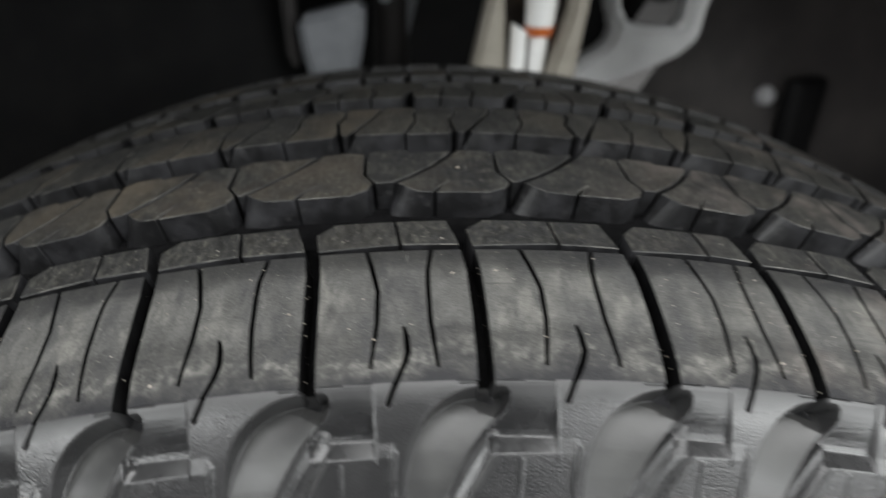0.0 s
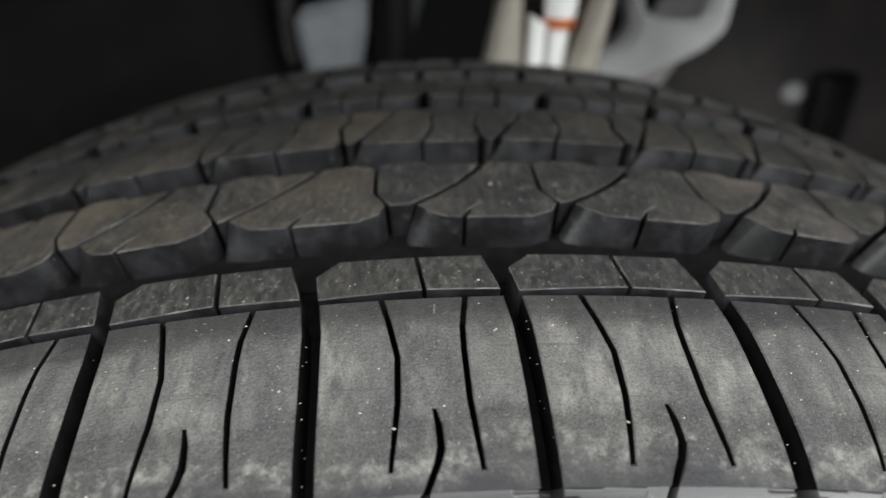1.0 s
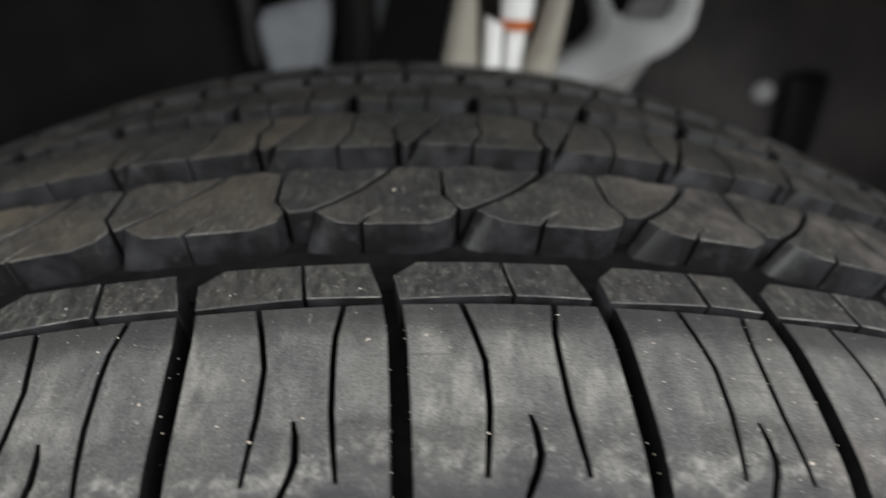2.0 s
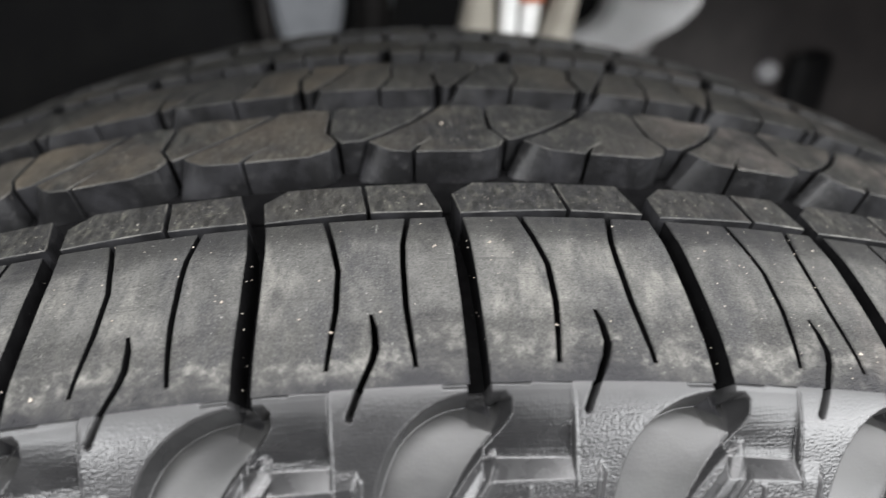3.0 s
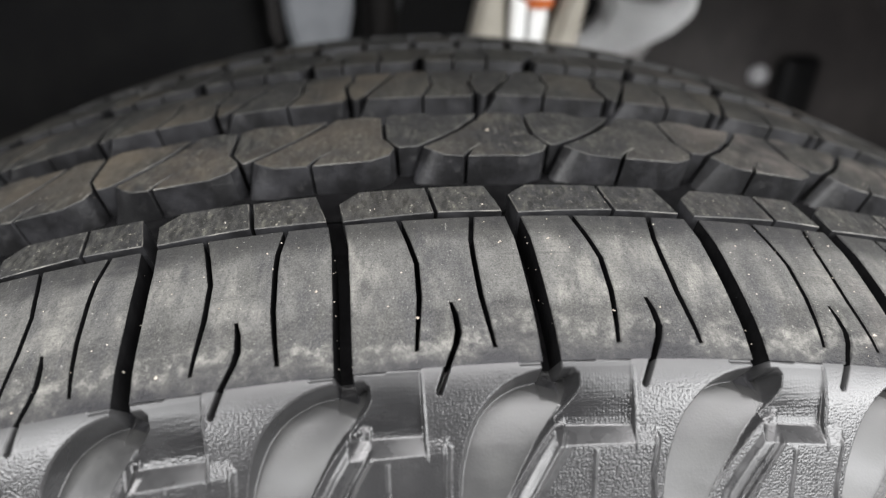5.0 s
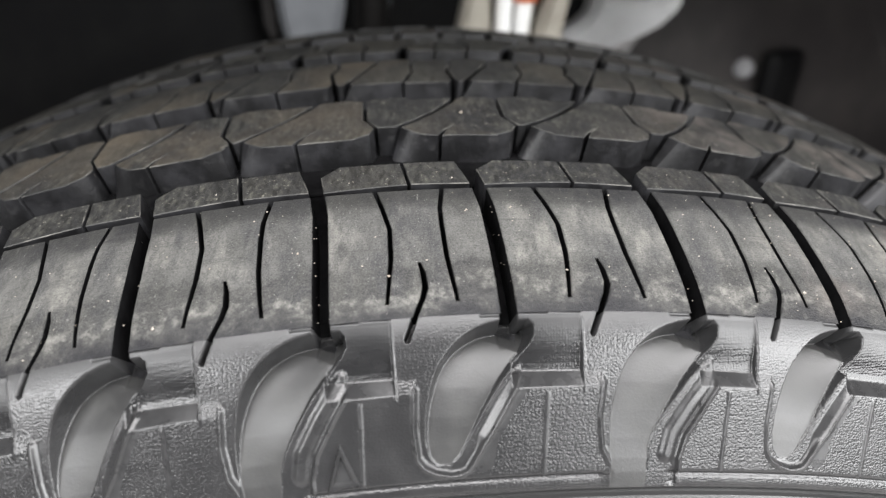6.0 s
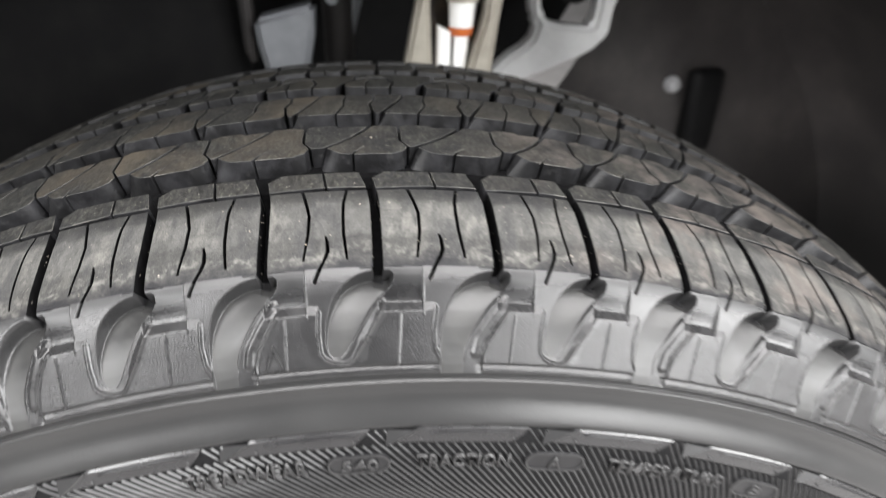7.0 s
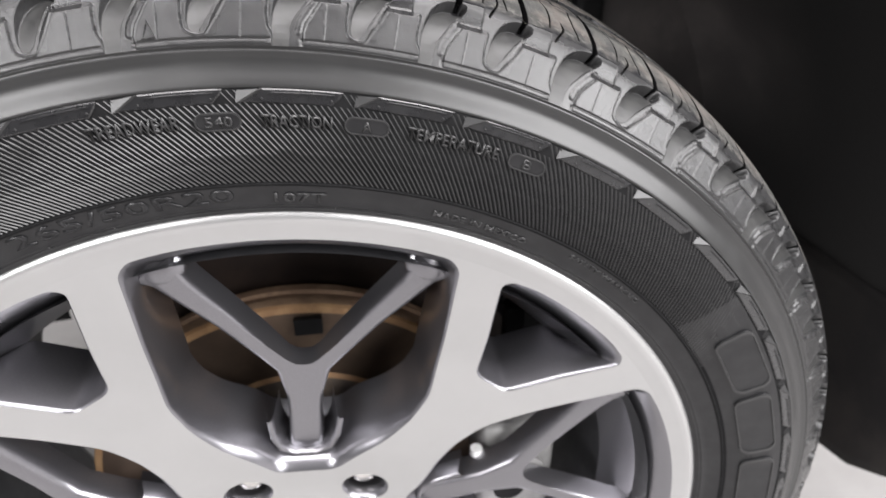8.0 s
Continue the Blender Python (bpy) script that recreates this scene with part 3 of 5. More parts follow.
for i, g in enumerate(GROOVES[:-1]):
    L = GROOVES[i + 1] - g
    near = i in NEAR
    kw = dict(step=2.2 if near else 6, grid=3.6 if near else 30)
    todo = [("shoulder_block", shoulder_outline(L, i), dict(keep=keep_edge, chamfer=0.22, draft=0.0))]
    todo += [("shoulder_strip", q, dict(chamfer=0.16, draft=0.1)) for q in strip_outlines(L, i)]
    todo += [("inner_block", q, dict(facet=(q[0][0] + 1.5, -58.0, 5.5), draft=0.12) if n_ == 0 else dict(draft=0.12)) for n_, q in enumerate(rib2_outlines(L, i))]
    todo += [("centre_block", q, dict(facet=(q[0][0] + 1.0, -26.0, 4.5), draft=0.08) if n_ == 0 else dict(draft=0.08)) for n_, q in enumerate(rib3_outlines(L, i))]
    todo += [("far_block", q, {}) for q in rib4_outlines(L, i)]
    todo += [("far_shoulder_block", q, {}) for q in rib5_outlines(L)]
    for name, q, extra in todo:
        v, f, tops, rim_n = tread_block(q, g, MM, lift=float(rng.uniform(-1.5e-4, 1.5e-4)) if not extra.get("keep") else 0.0, **kw, **extra)
        if near:
            ob = mesh_part(name, v, f, M["tread"], tyre, second=M["groove_shade"] if name == "shoulder_block" else M["groove"], tops=tops)
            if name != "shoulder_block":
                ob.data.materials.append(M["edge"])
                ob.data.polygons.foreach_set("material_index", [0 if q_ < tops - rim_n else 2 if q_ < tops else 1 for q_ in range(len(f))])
            ob.data.set_sharp_from_angle(angle=radians(38))
        else:
            rest.append((v, f))
v, f = join(rest)
mesh_part("tread_blocks", v, f, M["tread"], tyre, "tread blocks round the hidden part of the tyre", kind="stuff").data.set_sharp_from_angle(angle=radians(38))

# carcass: the floor of the grooves, the far side and the hidden back of the section
floor_s = np.linspace(-s_of_y(0.1125), s_of_y(0.1125), 60)
prof = []
for s in floor_s:
    y, r = np.interp(abs(s), _sd, _yr[:, 0]), np.interp(abs(s), _sd, _yr[:, 1])
    ny, nr = np.interp(abs(s), _sd, _nrm[:, 0]), np.interp(abs(s), _sd, _nrm[:, 1])
    y, r = y - ny * DEPTH, r - nr * DEPTH
    prof.append((y if s > 0 else -y, r))
prof = prof[::-1]
far = [(-y, r) for y, r in _yr[::20] if r < .3745 and y < -.109]
revolve("groove_floor", prof, M["groove_shade"], tyre, label="groove floor darkened as shade between the tread blocks")
revolve("inner_sidewall", far, M["sidewall"], tyre, label="plain inner sidewall")


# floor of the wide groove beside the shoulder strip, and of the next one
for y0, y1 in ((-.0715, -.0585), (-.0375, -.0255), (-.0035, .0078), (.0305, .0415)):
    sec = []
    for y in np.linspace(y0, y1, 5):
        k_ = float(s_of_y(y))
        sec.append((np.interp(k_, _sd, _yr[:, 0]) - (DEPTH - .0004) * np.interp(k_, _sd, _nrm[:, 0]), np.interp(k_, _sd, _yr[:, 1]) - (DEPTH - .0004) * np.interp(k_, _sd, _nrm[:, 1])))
    revolve("main_groove_floor", sec, M["groove_shade"], tyre, label="floor of a wide tread groove")

# ---------------------------------------------------------------- shoulder buttress (moulded relief)
def seg_dist(x, y, pts):
    best = np.full(x.shape, 1e9)
    for (x0, y0), (x1, y1) in zip(pts[:-1], pts[1:]):
        dx, dy = x1 - x0, y1 - y0
        t = np.clip(((x - x0) * dx + (y - y0) * dy) / (dx * dx + dy * dy + 1e-12), 0, 1)
        best = np.minimum(best, np.hypot(x - x0 - t * dx, y - y0 - t * dy))
    return best


def signed(x, y, poly):
    d = seg_dist(x, y, poly + poly[:1])
    c = inside(np.array(poly), np.stack([x.ravel(), y.ravel()], 1)).reshape(x.shape)
    return np.where(c, d, -d)


def smooth(a, b, x):
    t = np.clip((x - a) / (b - a), 0, 1)
    return t * t * (3 - 2 * t)


S0 = float(s_of_y(0.1113))
S1 = float(s_of_r(0.3466))


def V(r):
    return (float(s_of_r(r * 1e-3)) - S0) * 1000


def relief(x, v, U, opened):
    """Height in mm of the moulded shoulder; x: mm from the groove, v: mm down from the shoulder edge, U: the pitch in mm."""
    P = lambda pts: [(u * U, V(r)) for u, r in pts]
    # scooped bowl under each groove
    bowl = [(-.487, 355), (-.482, 358), (-.470, 360.2), (-.450, 362.4), (-.428, 364.2), (-.400, 365.8), (-.362, 367.2), (-.315, 368.5), (-.255, 369.6), (-.19, 370.4), (-.12, 370.9), (-.05, 371.2),
            (.095, 371.2), (.122, 370.5), (.122, 369.2), (.095, 368.0), (.05, 366.6), (-.075, 362.7), (-.17, 358.7), (-.235, 355.6)]
    bowl += [(-.27, 352.6), (-.28, 346.5), (-.49, 346.5)] if opened else [(-.30, 352.6), (-.36, 351.2), (-.43, 351.4), (-.47, 352.6)]
    d = signed(x, v, P(bowl))
    deep = np.interp(v, [0, V(369), V(366), V(362), V(358), V(354), V(351), V(349)], [6.8, 5.9, 4.7, 3.0, 1.6, 0.6, 0.15, 0.0])
    # steep straight walls down to a floor that rises outwards
    edge = seg_dist(x, v, P([(.122, 370.5), (.122, 369.2), (.095, 368.0), (.05, 366.6), (-.075, 362.7), (-.17, 358.7), (-.235, 355.6)]))
    # the floor also rises towards the diagonal, but for the nook beside the groove
    deep = deep * np.maximum(1.0 - 0.55 * np.exp(-(edge / 5.0) ** 1.3), 1 - smooth(V(370.4), V(363.0), v))
    wall = np.where(edge < d + 0.2, 6.0, 2.9) * np.maximum(d, 0)
    scoop = np.where((wall >= deep) & (d > 0) & ((deep > 0.12) | opened), 1.0, 0.0)
    hollow = np.minimum(deep, wall)
    # panel beside each groove, a step below the rest, with a fine lip running on past the groove
    panel = smooth(-0.10, 0.10, signed(x, v, [(0.0, V(371.6)), (.362 * U, V(371.6)), (.362 * U, V(361.0)), (0.0, V(361.0))]))
    ledge = np.clip((v - V(364.2)) / (V(362.1) - V(364.2)), 0, 1)
    sunk = np.interp(v, [V(371.6), V(370.2), V(366.4), V(365.2), V(364.2)], [0.12, 0.42, 1.75, 1.95, 1.80])
    h = -panel * (1 - ledge) * sunk * np.interp(x, [0, .362 * U], [1, .58])
    h -= 0.34 * np.exp(-(seg_dist(x, v, P([(-.154, 371.7), (-.03, 371.7)])) / 0.22) ** 2)
    h -= 0.26 * np.exp(-(seg_dist(x, v, P([(.05, 371.9), (.19, 371.8), (.20, 372.0), (.36, 371.9)])) / 0.20) ** 2)
    h += 0.14 * np.exp(-(seg_dist(x, v, P([(.368, 371.2), (.368, 361.4)])) / 0.18) ** 2)
    # outline of the scoop and the raised lower panels around it
    if opened:
        left = P([(-.525, 362.8), (-.545, 357.5), (-.53, 353), (-.47, 349.8), (-.40, 348.2)])
        right = P([(-.115, 349.3), (-.115, 351.2), (-.08, 354.7), (.02, 359.4), (.10, 362.6)])
        d2 = np.minimum(seg_dist(x, v, left), seg_dist(x, v, right))
        ub = P([(-.525, 364), (-.545, 357.5), (-.53, 353), (-.47, 349.8), (-.40, 346), (-.115, 346), (-.115, 351.2), (-.08, 354.7), (.02, 359.4), (.10, 362.6), (.11, 366.0), (.05, 366.8), (-.2, 364), (-.41, 364.9)])
    else:
        u = P([(-.53, 362.6), (-.546, 357), (-.533, 352.6), (-.50, 351.4), (-.44, 350.5), (-.36, 350), (-.30, 350.1), (-.26, 350.6), (-.12, 356), (.045, 363.6)])
        d2 = seg_dist(x, v, u)
        ub = P([(-.53, 364), (-.546, 357), (-.533, 352.6), (-.50, 351.4), (-.44, 350.5), (-.36, 350), (-.30, 350.1), (-.26, 350.6), (-.12, 356), (.045, 363.6), (.05, 366.8), (-.2, 364), (-.41, 364.9)])
    within = smooth(-0.25, 0.25, signed(x, v, ub))
    h += 0.75 * ledge * (1 - within)
    h += 0.5 * np.exp(-(d2 / 0.42) ** 2)
    stroke = seg_dist(x, v, P([(.177, 361.3), (.165, 355), (.154, 349.3)]))
    h += 0.14 * np.exp(-(stroke / 0.32) ** 2)
    # rounded finger along the diagonal, between the bowl and the outline
    finger = seg_dist(x, v, P([(.085, 364.6), (-.045, 359.6), (-.145, 355.0), (-.17, 351.8)]))
    h += 0.55 * smooth(1.9, 0.5, finger) * within
    h = h * (1 - smooth(0, 0.5, d)) - hollow
    # the groove's mouth runs down into the bowl
    mouth = (1 - smooth(1.34, 1.62, np.abs(x + 0.1))) * (1 - smooth(3.0, 6.5, v))
    field = np.where((x > 0.25) & (x < .362 * U - 0.2) & (v > V(371.3)) & (v < V(364.5)) & (d < 0), 1.0, 0.0)
    # kind of surface: 0 grained, 1 scoop, 3 coarse grain, 4 smooth ridge
    ridge = (d2 < 0.85) | ((panel > 0.3) & (ledge > 0.0) & (ledge < 1.0)) | (finger < 1.9) | (stroke < 0.5)
    kind = np.where(scoop > 0, 1, np.where(field > 0, 3, np.where(ridge & (d < 0.3), 4, 0)))
    return np.minimum(h, h * (1 - mouth) - np.interp(v, [0, 1.5, 3, 6], [7.4, 7.1, 6.5, 5.0]) * mouth), kind


def buttress(i, nx, nv):
    g0, g1 = GROOVES[i], GROOVES[i + 1]
    L = g1 - g0
    U = L * MM
    u = np.linspace(0, 1, nx)
    v = np.linspace(0, (S1 - S0) * 1000, nv)
    uu, vv = np.meshgrid(u, v)
    deg = g0 + uu * L
    odd = i % 2 == 1
    h0, k0 = relief(uu * U, vv, U, odd)
    h1, k1 = relief((uu - 1) * U, vv, U, not odd)
    h, kind = np.where(uu < 0.41, h0, h1), np.where(uu < 0.41, k0, k1).ravel()
    # tail of the hooked slit
    dh = shift(i)[2]
    hk = seg_dist(uu * U, vv, [((.497 + dh) * U, -0.3), ((.447 + dh) * U, V(369.4))])
    h -= 4.2 * (1 - smooth(0.30, 0.55, hk))
    # moulded line along the foot of the panels, open under every second scoop
    on = np.ones_like(uu) if odd else 1 - smooth(.44, .55, uu) * (1 - smooth(.82, .90, uu))
    h -= on * (0.40 * np.exp(-((vv - V(348.9)) / 0.42) ** 2) + 0.34 * smooth(V(349.3), V(348.7), vv))
    h *= 1 - smooth(V(347.4), V(346.7), vv)
    pts = on_tyre(deg.ravel(), (S0 + vv.ravel() / 1000), h.ravel() * 1e-3)
    skirt = on_tyre((g0 + u * L), np.full(nx, S0), np.full(nx, -DEPTH))
    n = nx * nv
    f = [(r * nx + c, (r + 1) * nx + c, (r + 1) * nx + c + 1, r * nx + c + 1) for r in range(nv - 1) for c in range(nx - 1)]
    f += [(n + c, n + c + 1, n + nx + c + 1, n + nx + c) for c in range(nx - 1)]
    xx = np.where(uu < 0.41, uu * U, (uu - 1) * U).ravel()
    cut = (h.ravel() < -4.4) & (vv.ravel() < 3.6 + 0.45 * (xx + 1.5)) & (np.abs(xx + 0.1) < 1.9)
    grid = (nx - 1) * (nv - 1)
    mats = [2 if all(cut[k] for k in q) else int(kind[q[0]]) if all(kind[k] == kind[q[0]] for k in q) else 0 for q in f[:grid]] + [2] * (nx - 1)
    return np.concatenate([pts, pts[:nx], skirt]), f, mats


rest = []
for i in range(len(GROOVES) - 1):
    g = GROOVES[i]
    if -16 <= g <= 26:
        v, f, mats = buttress(i, 220, 150)
    elif i in NEAR:
        v, f, mats = buttress(i, 90, 70)
    else:
        v, f, mats = buttress(i, 16, 12)
    if i in NEAR:
        ob = mesh_part("shoulder_panel", v, f, M["shoulder"], tyre)
        ob.data.materials.append(M["scoop"])
        ob.data.materials.append(M["groove"])
        ob.data.materials.append(M["coarse"])
        ob.data.materials.append(M["ridge"])
        ob.data.polygons.foreach_set("material_index", mats)
    else:
        rest.append((v, f))
v, f = join(rest)
mesh_part("shoulder_panels", v, f, M["shoulder"], tyre, "moulded shoulder round the hidden part of the tyre", kind="stuff")

# small triangular wear mark under one groove
tri = [(-3.56, 356.3), (-4.02, 349.3), (-3.10, 349.6)]
tc = np.mean(tri, 0)
chunks = []
for k0, k1 in ((1.0, 0.62),):
    ring = []
    for kk, hh in ((k0, 0.55), (k0 * .84, 1.40), (k1 * 1.0, 1.40), (k1 * .78, 1.0)):
        for a, b in tri:
            ring.append(on_tyre(tc[0] + (a - tc[0]) * kk, float(s_of_r((tc[1] + (b - tc[1]) * kk) * 1e-3)), hh * 1e-3))
    f = [(q * 3 + j, q * 3 + (j + 1) % 3, q * 3 + 3 + (j + 1) % 3, q * 3 + 3 + j) for q in range(3) for j in range(3)] + [(9, 10, 11)]
    chunks.append((np.array(ring), f))
v, f = join(chunks)
mesh_part("wear_mark", v, f, M["ridge"], tyre, "small raised triangular wear mark", smooth=False)

# ---------------------------------------------------------------- sidewall
def at_r(r, h=0.0):
    s = float(s_of_r(r * 1e-3))
    return (np.interp(s, _sd, _yr[:, 0]) + h * 1e-3 * np.interp(s, _sd, _nrm[:, 0]), np.interp(s, _sd, _yr[:, 1]) + h * 1e-3 * np.interp(s, _sd, _nrm[:, 1]))


band = [(346.7, 0), (346.3, -.5), (345.9, -.9), (345.5, -.9), (345.2, -.1), (344.8, .15), (344.2, .0), (343.2, -.6), (342, -1.10), (340.6, -1.38), (339, -1.30), (337.5, -1.02), (336, -.62), (334.4, -.18), (333.2, .10), (332.8, .18),
        (332.3, .14), (332.0, .0), (331.8, -.5)]
revolve("sidewall_band", [at_r(r, h) for r, h in band], M["sidewall"], tyre, label="smooth rubber band below the shoulder")
field = [(331.8, -.5)] + [(r, -.5) for r in np.linspace(330, 290, 14)] + [(289.2, -.5), (288.9, .35), (288.4, .45), (287.9, .35), (287.5, 0)]
revolve("sidewall_field", [at_r(r, h) for r, h in field], M["field"], tyre, label="sidewall field darkened as shade between the fine ribs")
revolve("smooth_field", [at_r(r, -.47) for r in np.linspace(325.0, 291.0, 12)], M["dark_side"], tyre, 50, 128, 70, label="smooth sidewall field under the large shapes")
beadp = [(287.5, 0), (284, -.1), (280, 0), (277, .1), (276.6, .35), (276.2, .1), (275.2, .05), (274.9, .3), (274.5, .05), (273.0, 0), (272.2, -.3), (270, -1.0), (267, -1.5)]
revolve("bead_band", [at_r(r, h) for r, h in beadp], M["dark_side"], tyre, label="bead band with the size marking")

# fine slanted ribs
chunks = []
a = -62.0
while a < 110.0:
    hold = 0 <= ((a + 6.67) % 8.0) <= 6.6
    if a > 52 and hold:
        a += 0.457
        continue
    r0 = 325.6 if hold else 331.0
    rr = np.linspace(r0, 289.6 if a < 52 else 326.5, 6)
    dg = a + (331.0 - rr) * 0.142
    top = []
    for dl, hh in ((-0.125, -.52), (-0.020, -.06), (0.015, -.06), (0.120, -.52)):
        fade = float(np.clip((52 - a) / 9, 0.15, 1)) if a < 52 else 1.0
        top.append(on_tyre(dg + dl, s_of_r(rr * 1e-3), np.full(6, (-.52 + (hh + .52) * fade) * 1e-3)))
    v = np.concatenate(top)
    f = [(q * 6 + j, q * 6 + j + 1, q * 6 + 7 + j, q * 6 + 6 + j) for q in range(3) for j in range(5)]
    chunks.append((v, f))
    a += 0.457
v, f = join(chunks)
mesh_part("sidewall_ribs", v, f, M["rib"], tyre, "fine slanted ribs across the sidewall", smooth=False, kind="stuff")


M["bar"] = material("bar_rubber", (0.010, 0.010, 0.011), 0.26, base2=(0.014, 0.014, 0.015), scale=120, rough2=0.32, spec=0.7, coat=0.3)


def plate(poly_deg_r, h, bevel=0.35, mat="dark_side", name="decor_block", label="", base=-0.5, step=2.0, parent=None):
    """A low raised plate on the sidewall from an outline in (degrees, r mm)."""
    k = 0.32 * math.pi / 180 * 1000
    p = [(d * k, r) for d, r in poly_deg_r]
    a = np.array(p)
    if np.sum(a[:, 0] * np.roll(a[:, 1], -1) - np.roll(a[:, 0], -1) * a[:, 1]) < 0:
        p = p[::-1]
    p = resample(p, step)
    top = offset(p, bevel)
    n = len(p)
    vo, _, fo, _, _, _ = delaunay_2d_cdt([Vector(q) for q in top], [], [list(range(n))], 1, 1e-6)
    tv = np.array([tuple(q) for q in vo])
    xy = np.concatenate([tv, top, np.array(p), np.array(p)])
    t = len(tv)
    hh = np.concatenate([np.full(t + n, h), np.full(n, h - bevel * 0.8), np.full(n, base)]) * 1e-3
    v = on_tyre(xy[:, 0] / k, s_of_r(xy[:, 1] * 1e-3), hh)
    f = [tuple(q) for q in fo]
    for i in range(n):
        j = (i + 1) % n
        f += [(t + i, t + n + i, t + n + j, t + j), (t + n + i, t + 2 * n + i, t + 2 * n + j, t + n + j)]
    ob = mesh_part(name, v, f, M[mat], parent or tyre, label)
    ob.data.set_sharp_from_angle(angle=radians(30))
    return ob


# raised bars below the band: 45 round the tyre
for k in range(45):
    a = -6.67 + 8.0 * k
    if a > 180:
        a -= 360
    bar = plate([(a, 326.4), (a + 1.5, 331.6), (a + 7.1, 331.6), (a + 6.9, 329.5), (a + 6.3, 325.9), (a + 3, 325.9)], 0.25, 0.5, "bar")
    plate([(a + 2.0, 329.7), (a + 2.2, 330.4), (a + 6.5, 330.4), (a + 6.4, 329.7)], 0.6, 0.2, name="decor_rib", base=0.2, step=3.0, parent=bar)

for k in range(45):
    a = -6.67 + 8.0 * k
    a = a - 360 if a > 180 else a
    pts = [(a - .15, 326.3, 1.0), (a + 1.45, 331.5, 1.0), (a - .05, 330.9, -.6), (a + .2, 326.3, .2), (a + 1.75, 331.5, .2)]
    v = np.array([on_tyre(d, float(s_of_r(r * 1e-3)), h * 1e-3) for d, r, h in pts])
    mesh_part("bar_ramp", v, [(0, 1, 2), (0, 3, 4, 1)], M["rib"], tyre, smooth=False)


# tiny moulded pips at the ends of the bars
for k in (-3, -2, -1, 0, 1, 2, 3, 4, 5):
    for da in (1.6, 6.3):
        bm = bmesh.new()
        c = on_tyre(-6.67 + 8.0 * k + da, float(s_of_r(.3278)), 0.0003)
        bmesh.ops.create_icosphere(bm, subdivisions=1, radius=.00055, matrix=Matrix.Translation(tuple(c)))
        part("moulded_pip", bm, M["rib"], tyre, smooth=True)


def rounded_box(w, h, r, n=5):
    out = []
    for sx, sy, a0 in ((1, 1, 0), (-1, 1, 90), (-1, -1, 180), (1, -1, 270)):
        for j in range(n + 1):
            t = radians(a0 + 90 * j / n)
            out.append((sx * (w - r) + r * math.cos(t), sy * (h - r) + r * math.sin(t)))
    return out


# oval grade pads
for d0, d1 in ((-1.81, 1.43), (8.62, 11.96), (21.6, 24.9)):
    c, w, rm = (d0 + d1) / 2, (d1 - d0) / 2, 318.9
    k = 0.319 * math.pi / 180 * 1000
    w *= k
    hgt = 3.7
    pts = []
    for j in range(24):
        t = j / 24 * 2 * math.pi
        pts.append((c + (math.copysign(w - hgt, math.cos(t)) + hgt * math.cos(t)) / k, rm + hgt * math.sin(t)))
    pad = plate(pts, 0.35, 0.4, name="grade_pad")
    inner = [(c + (a - c) * 0.93, rm + (b - rm) * 0.84) for a, b in pts]
    ring = [on_tyre(a, float(s_of_r(b * 1e-3)), h * 1e-3) for q, h in ((pts, .2), (pts, .75), (inner, .75), (inner, .3)) for a, b in q]
    f = [(q * 24 + j, q * 24 + (j + 1) % 24, q * 24 + 24 + (j + 1) % 24, q * 24 + 24 + j) for q in range(3) for j in range(24)]
    mesh_part("grade_rim", np.array(ring), f, M["rib"], pad, smooth=False)


def lettering(text, deg, r, size, spread=None, h=0.75, base=-0.5, mat="rib", bold=0.012):
    """Raised letters bent along the sidewall, each a piece of its own; deg: where they begin, spread: the degrees that they fill."""
    def flat(word):
        cu = bpy.data.curves.new("words", "FONT")
        cu.body, cu.size, cu.offset, cu.resolution_u = word, 1.0, bold, 2
        tmp = new("words", cu)
        me = bpy.data.meshes.new_from_object(tmp)
        bpy.data.objects.remove(tmp)
        return me

    def reach(word):
        xs = [v.co.x for v in flat(word).vertices]
        return min(xs), max(xs)

    x0, x1 = reach(text)
    k = spread / (x1 - x0)
    for n, ch in enumerate(text):
        if ch == " ":
            continue
        end = reach(text[:n + 1])[1]
        shift_x = end - reach(ch)[1]
        bm = bmesh.new()
        bm.from_mesh(flat(ch))
        bmesh.ops.triangulate(bm, faces=bm.faces[:])
        bmesh.ops.remove_doubles(bm, verts=bm.verts[:], dist=1e-5)
        up = {v for v in bmesh.ops.extrude_face_region(bm, geom=bm.faces[:])["geom"] if isinstance(v, bmesh.types.BMVert)}
        for v in bm.verts:
            p = on_tyre(deg + (v.co.x + shift_x - x0) * k, float(s_of_r((r + (v.co.y - 0.35) * size / 0.7) * 1e-3)), (h if v in up else base) * 1e-3)
            v.co = Vector(tuple(p))
        part("raised_letter", bm, M[mat], tyre)


lettering("TREADWEAR", -9.0, 319.6, 5.4, 6.2)
lettering("540", -1.1, 318.9, 4.2, 1.9, 0.95, 0.2)
lettering("TRACTION", 2.75, 319.0, 5.2, 5.0)
lettering("A", 9.9, 318.9, 4.4, 0.75, 0.75, 0.2)
lettering("TEMPERATURE", 13.3, 319.2, 5.2, 7.4)
lettering("B", 22.9, 318.9, 4.4, 0.75, 0.75, 0.2)
lettering("265/50R20", -20.0, 283.2, 7.0, 19.6, 0.40, -0.1, "dark_side")
lettering("107T", 3.0, 281.2, 5.0, 4.6, 0.6, -0.1)
lettering("MADE IN MEXICO", 17.7, 280.9, 3.4, 10.2, 0.5, -0.1)
lettering("SAFETY WARNING", 33.0, 284.6, 2.6, 10.6, 0.4, -0.1)

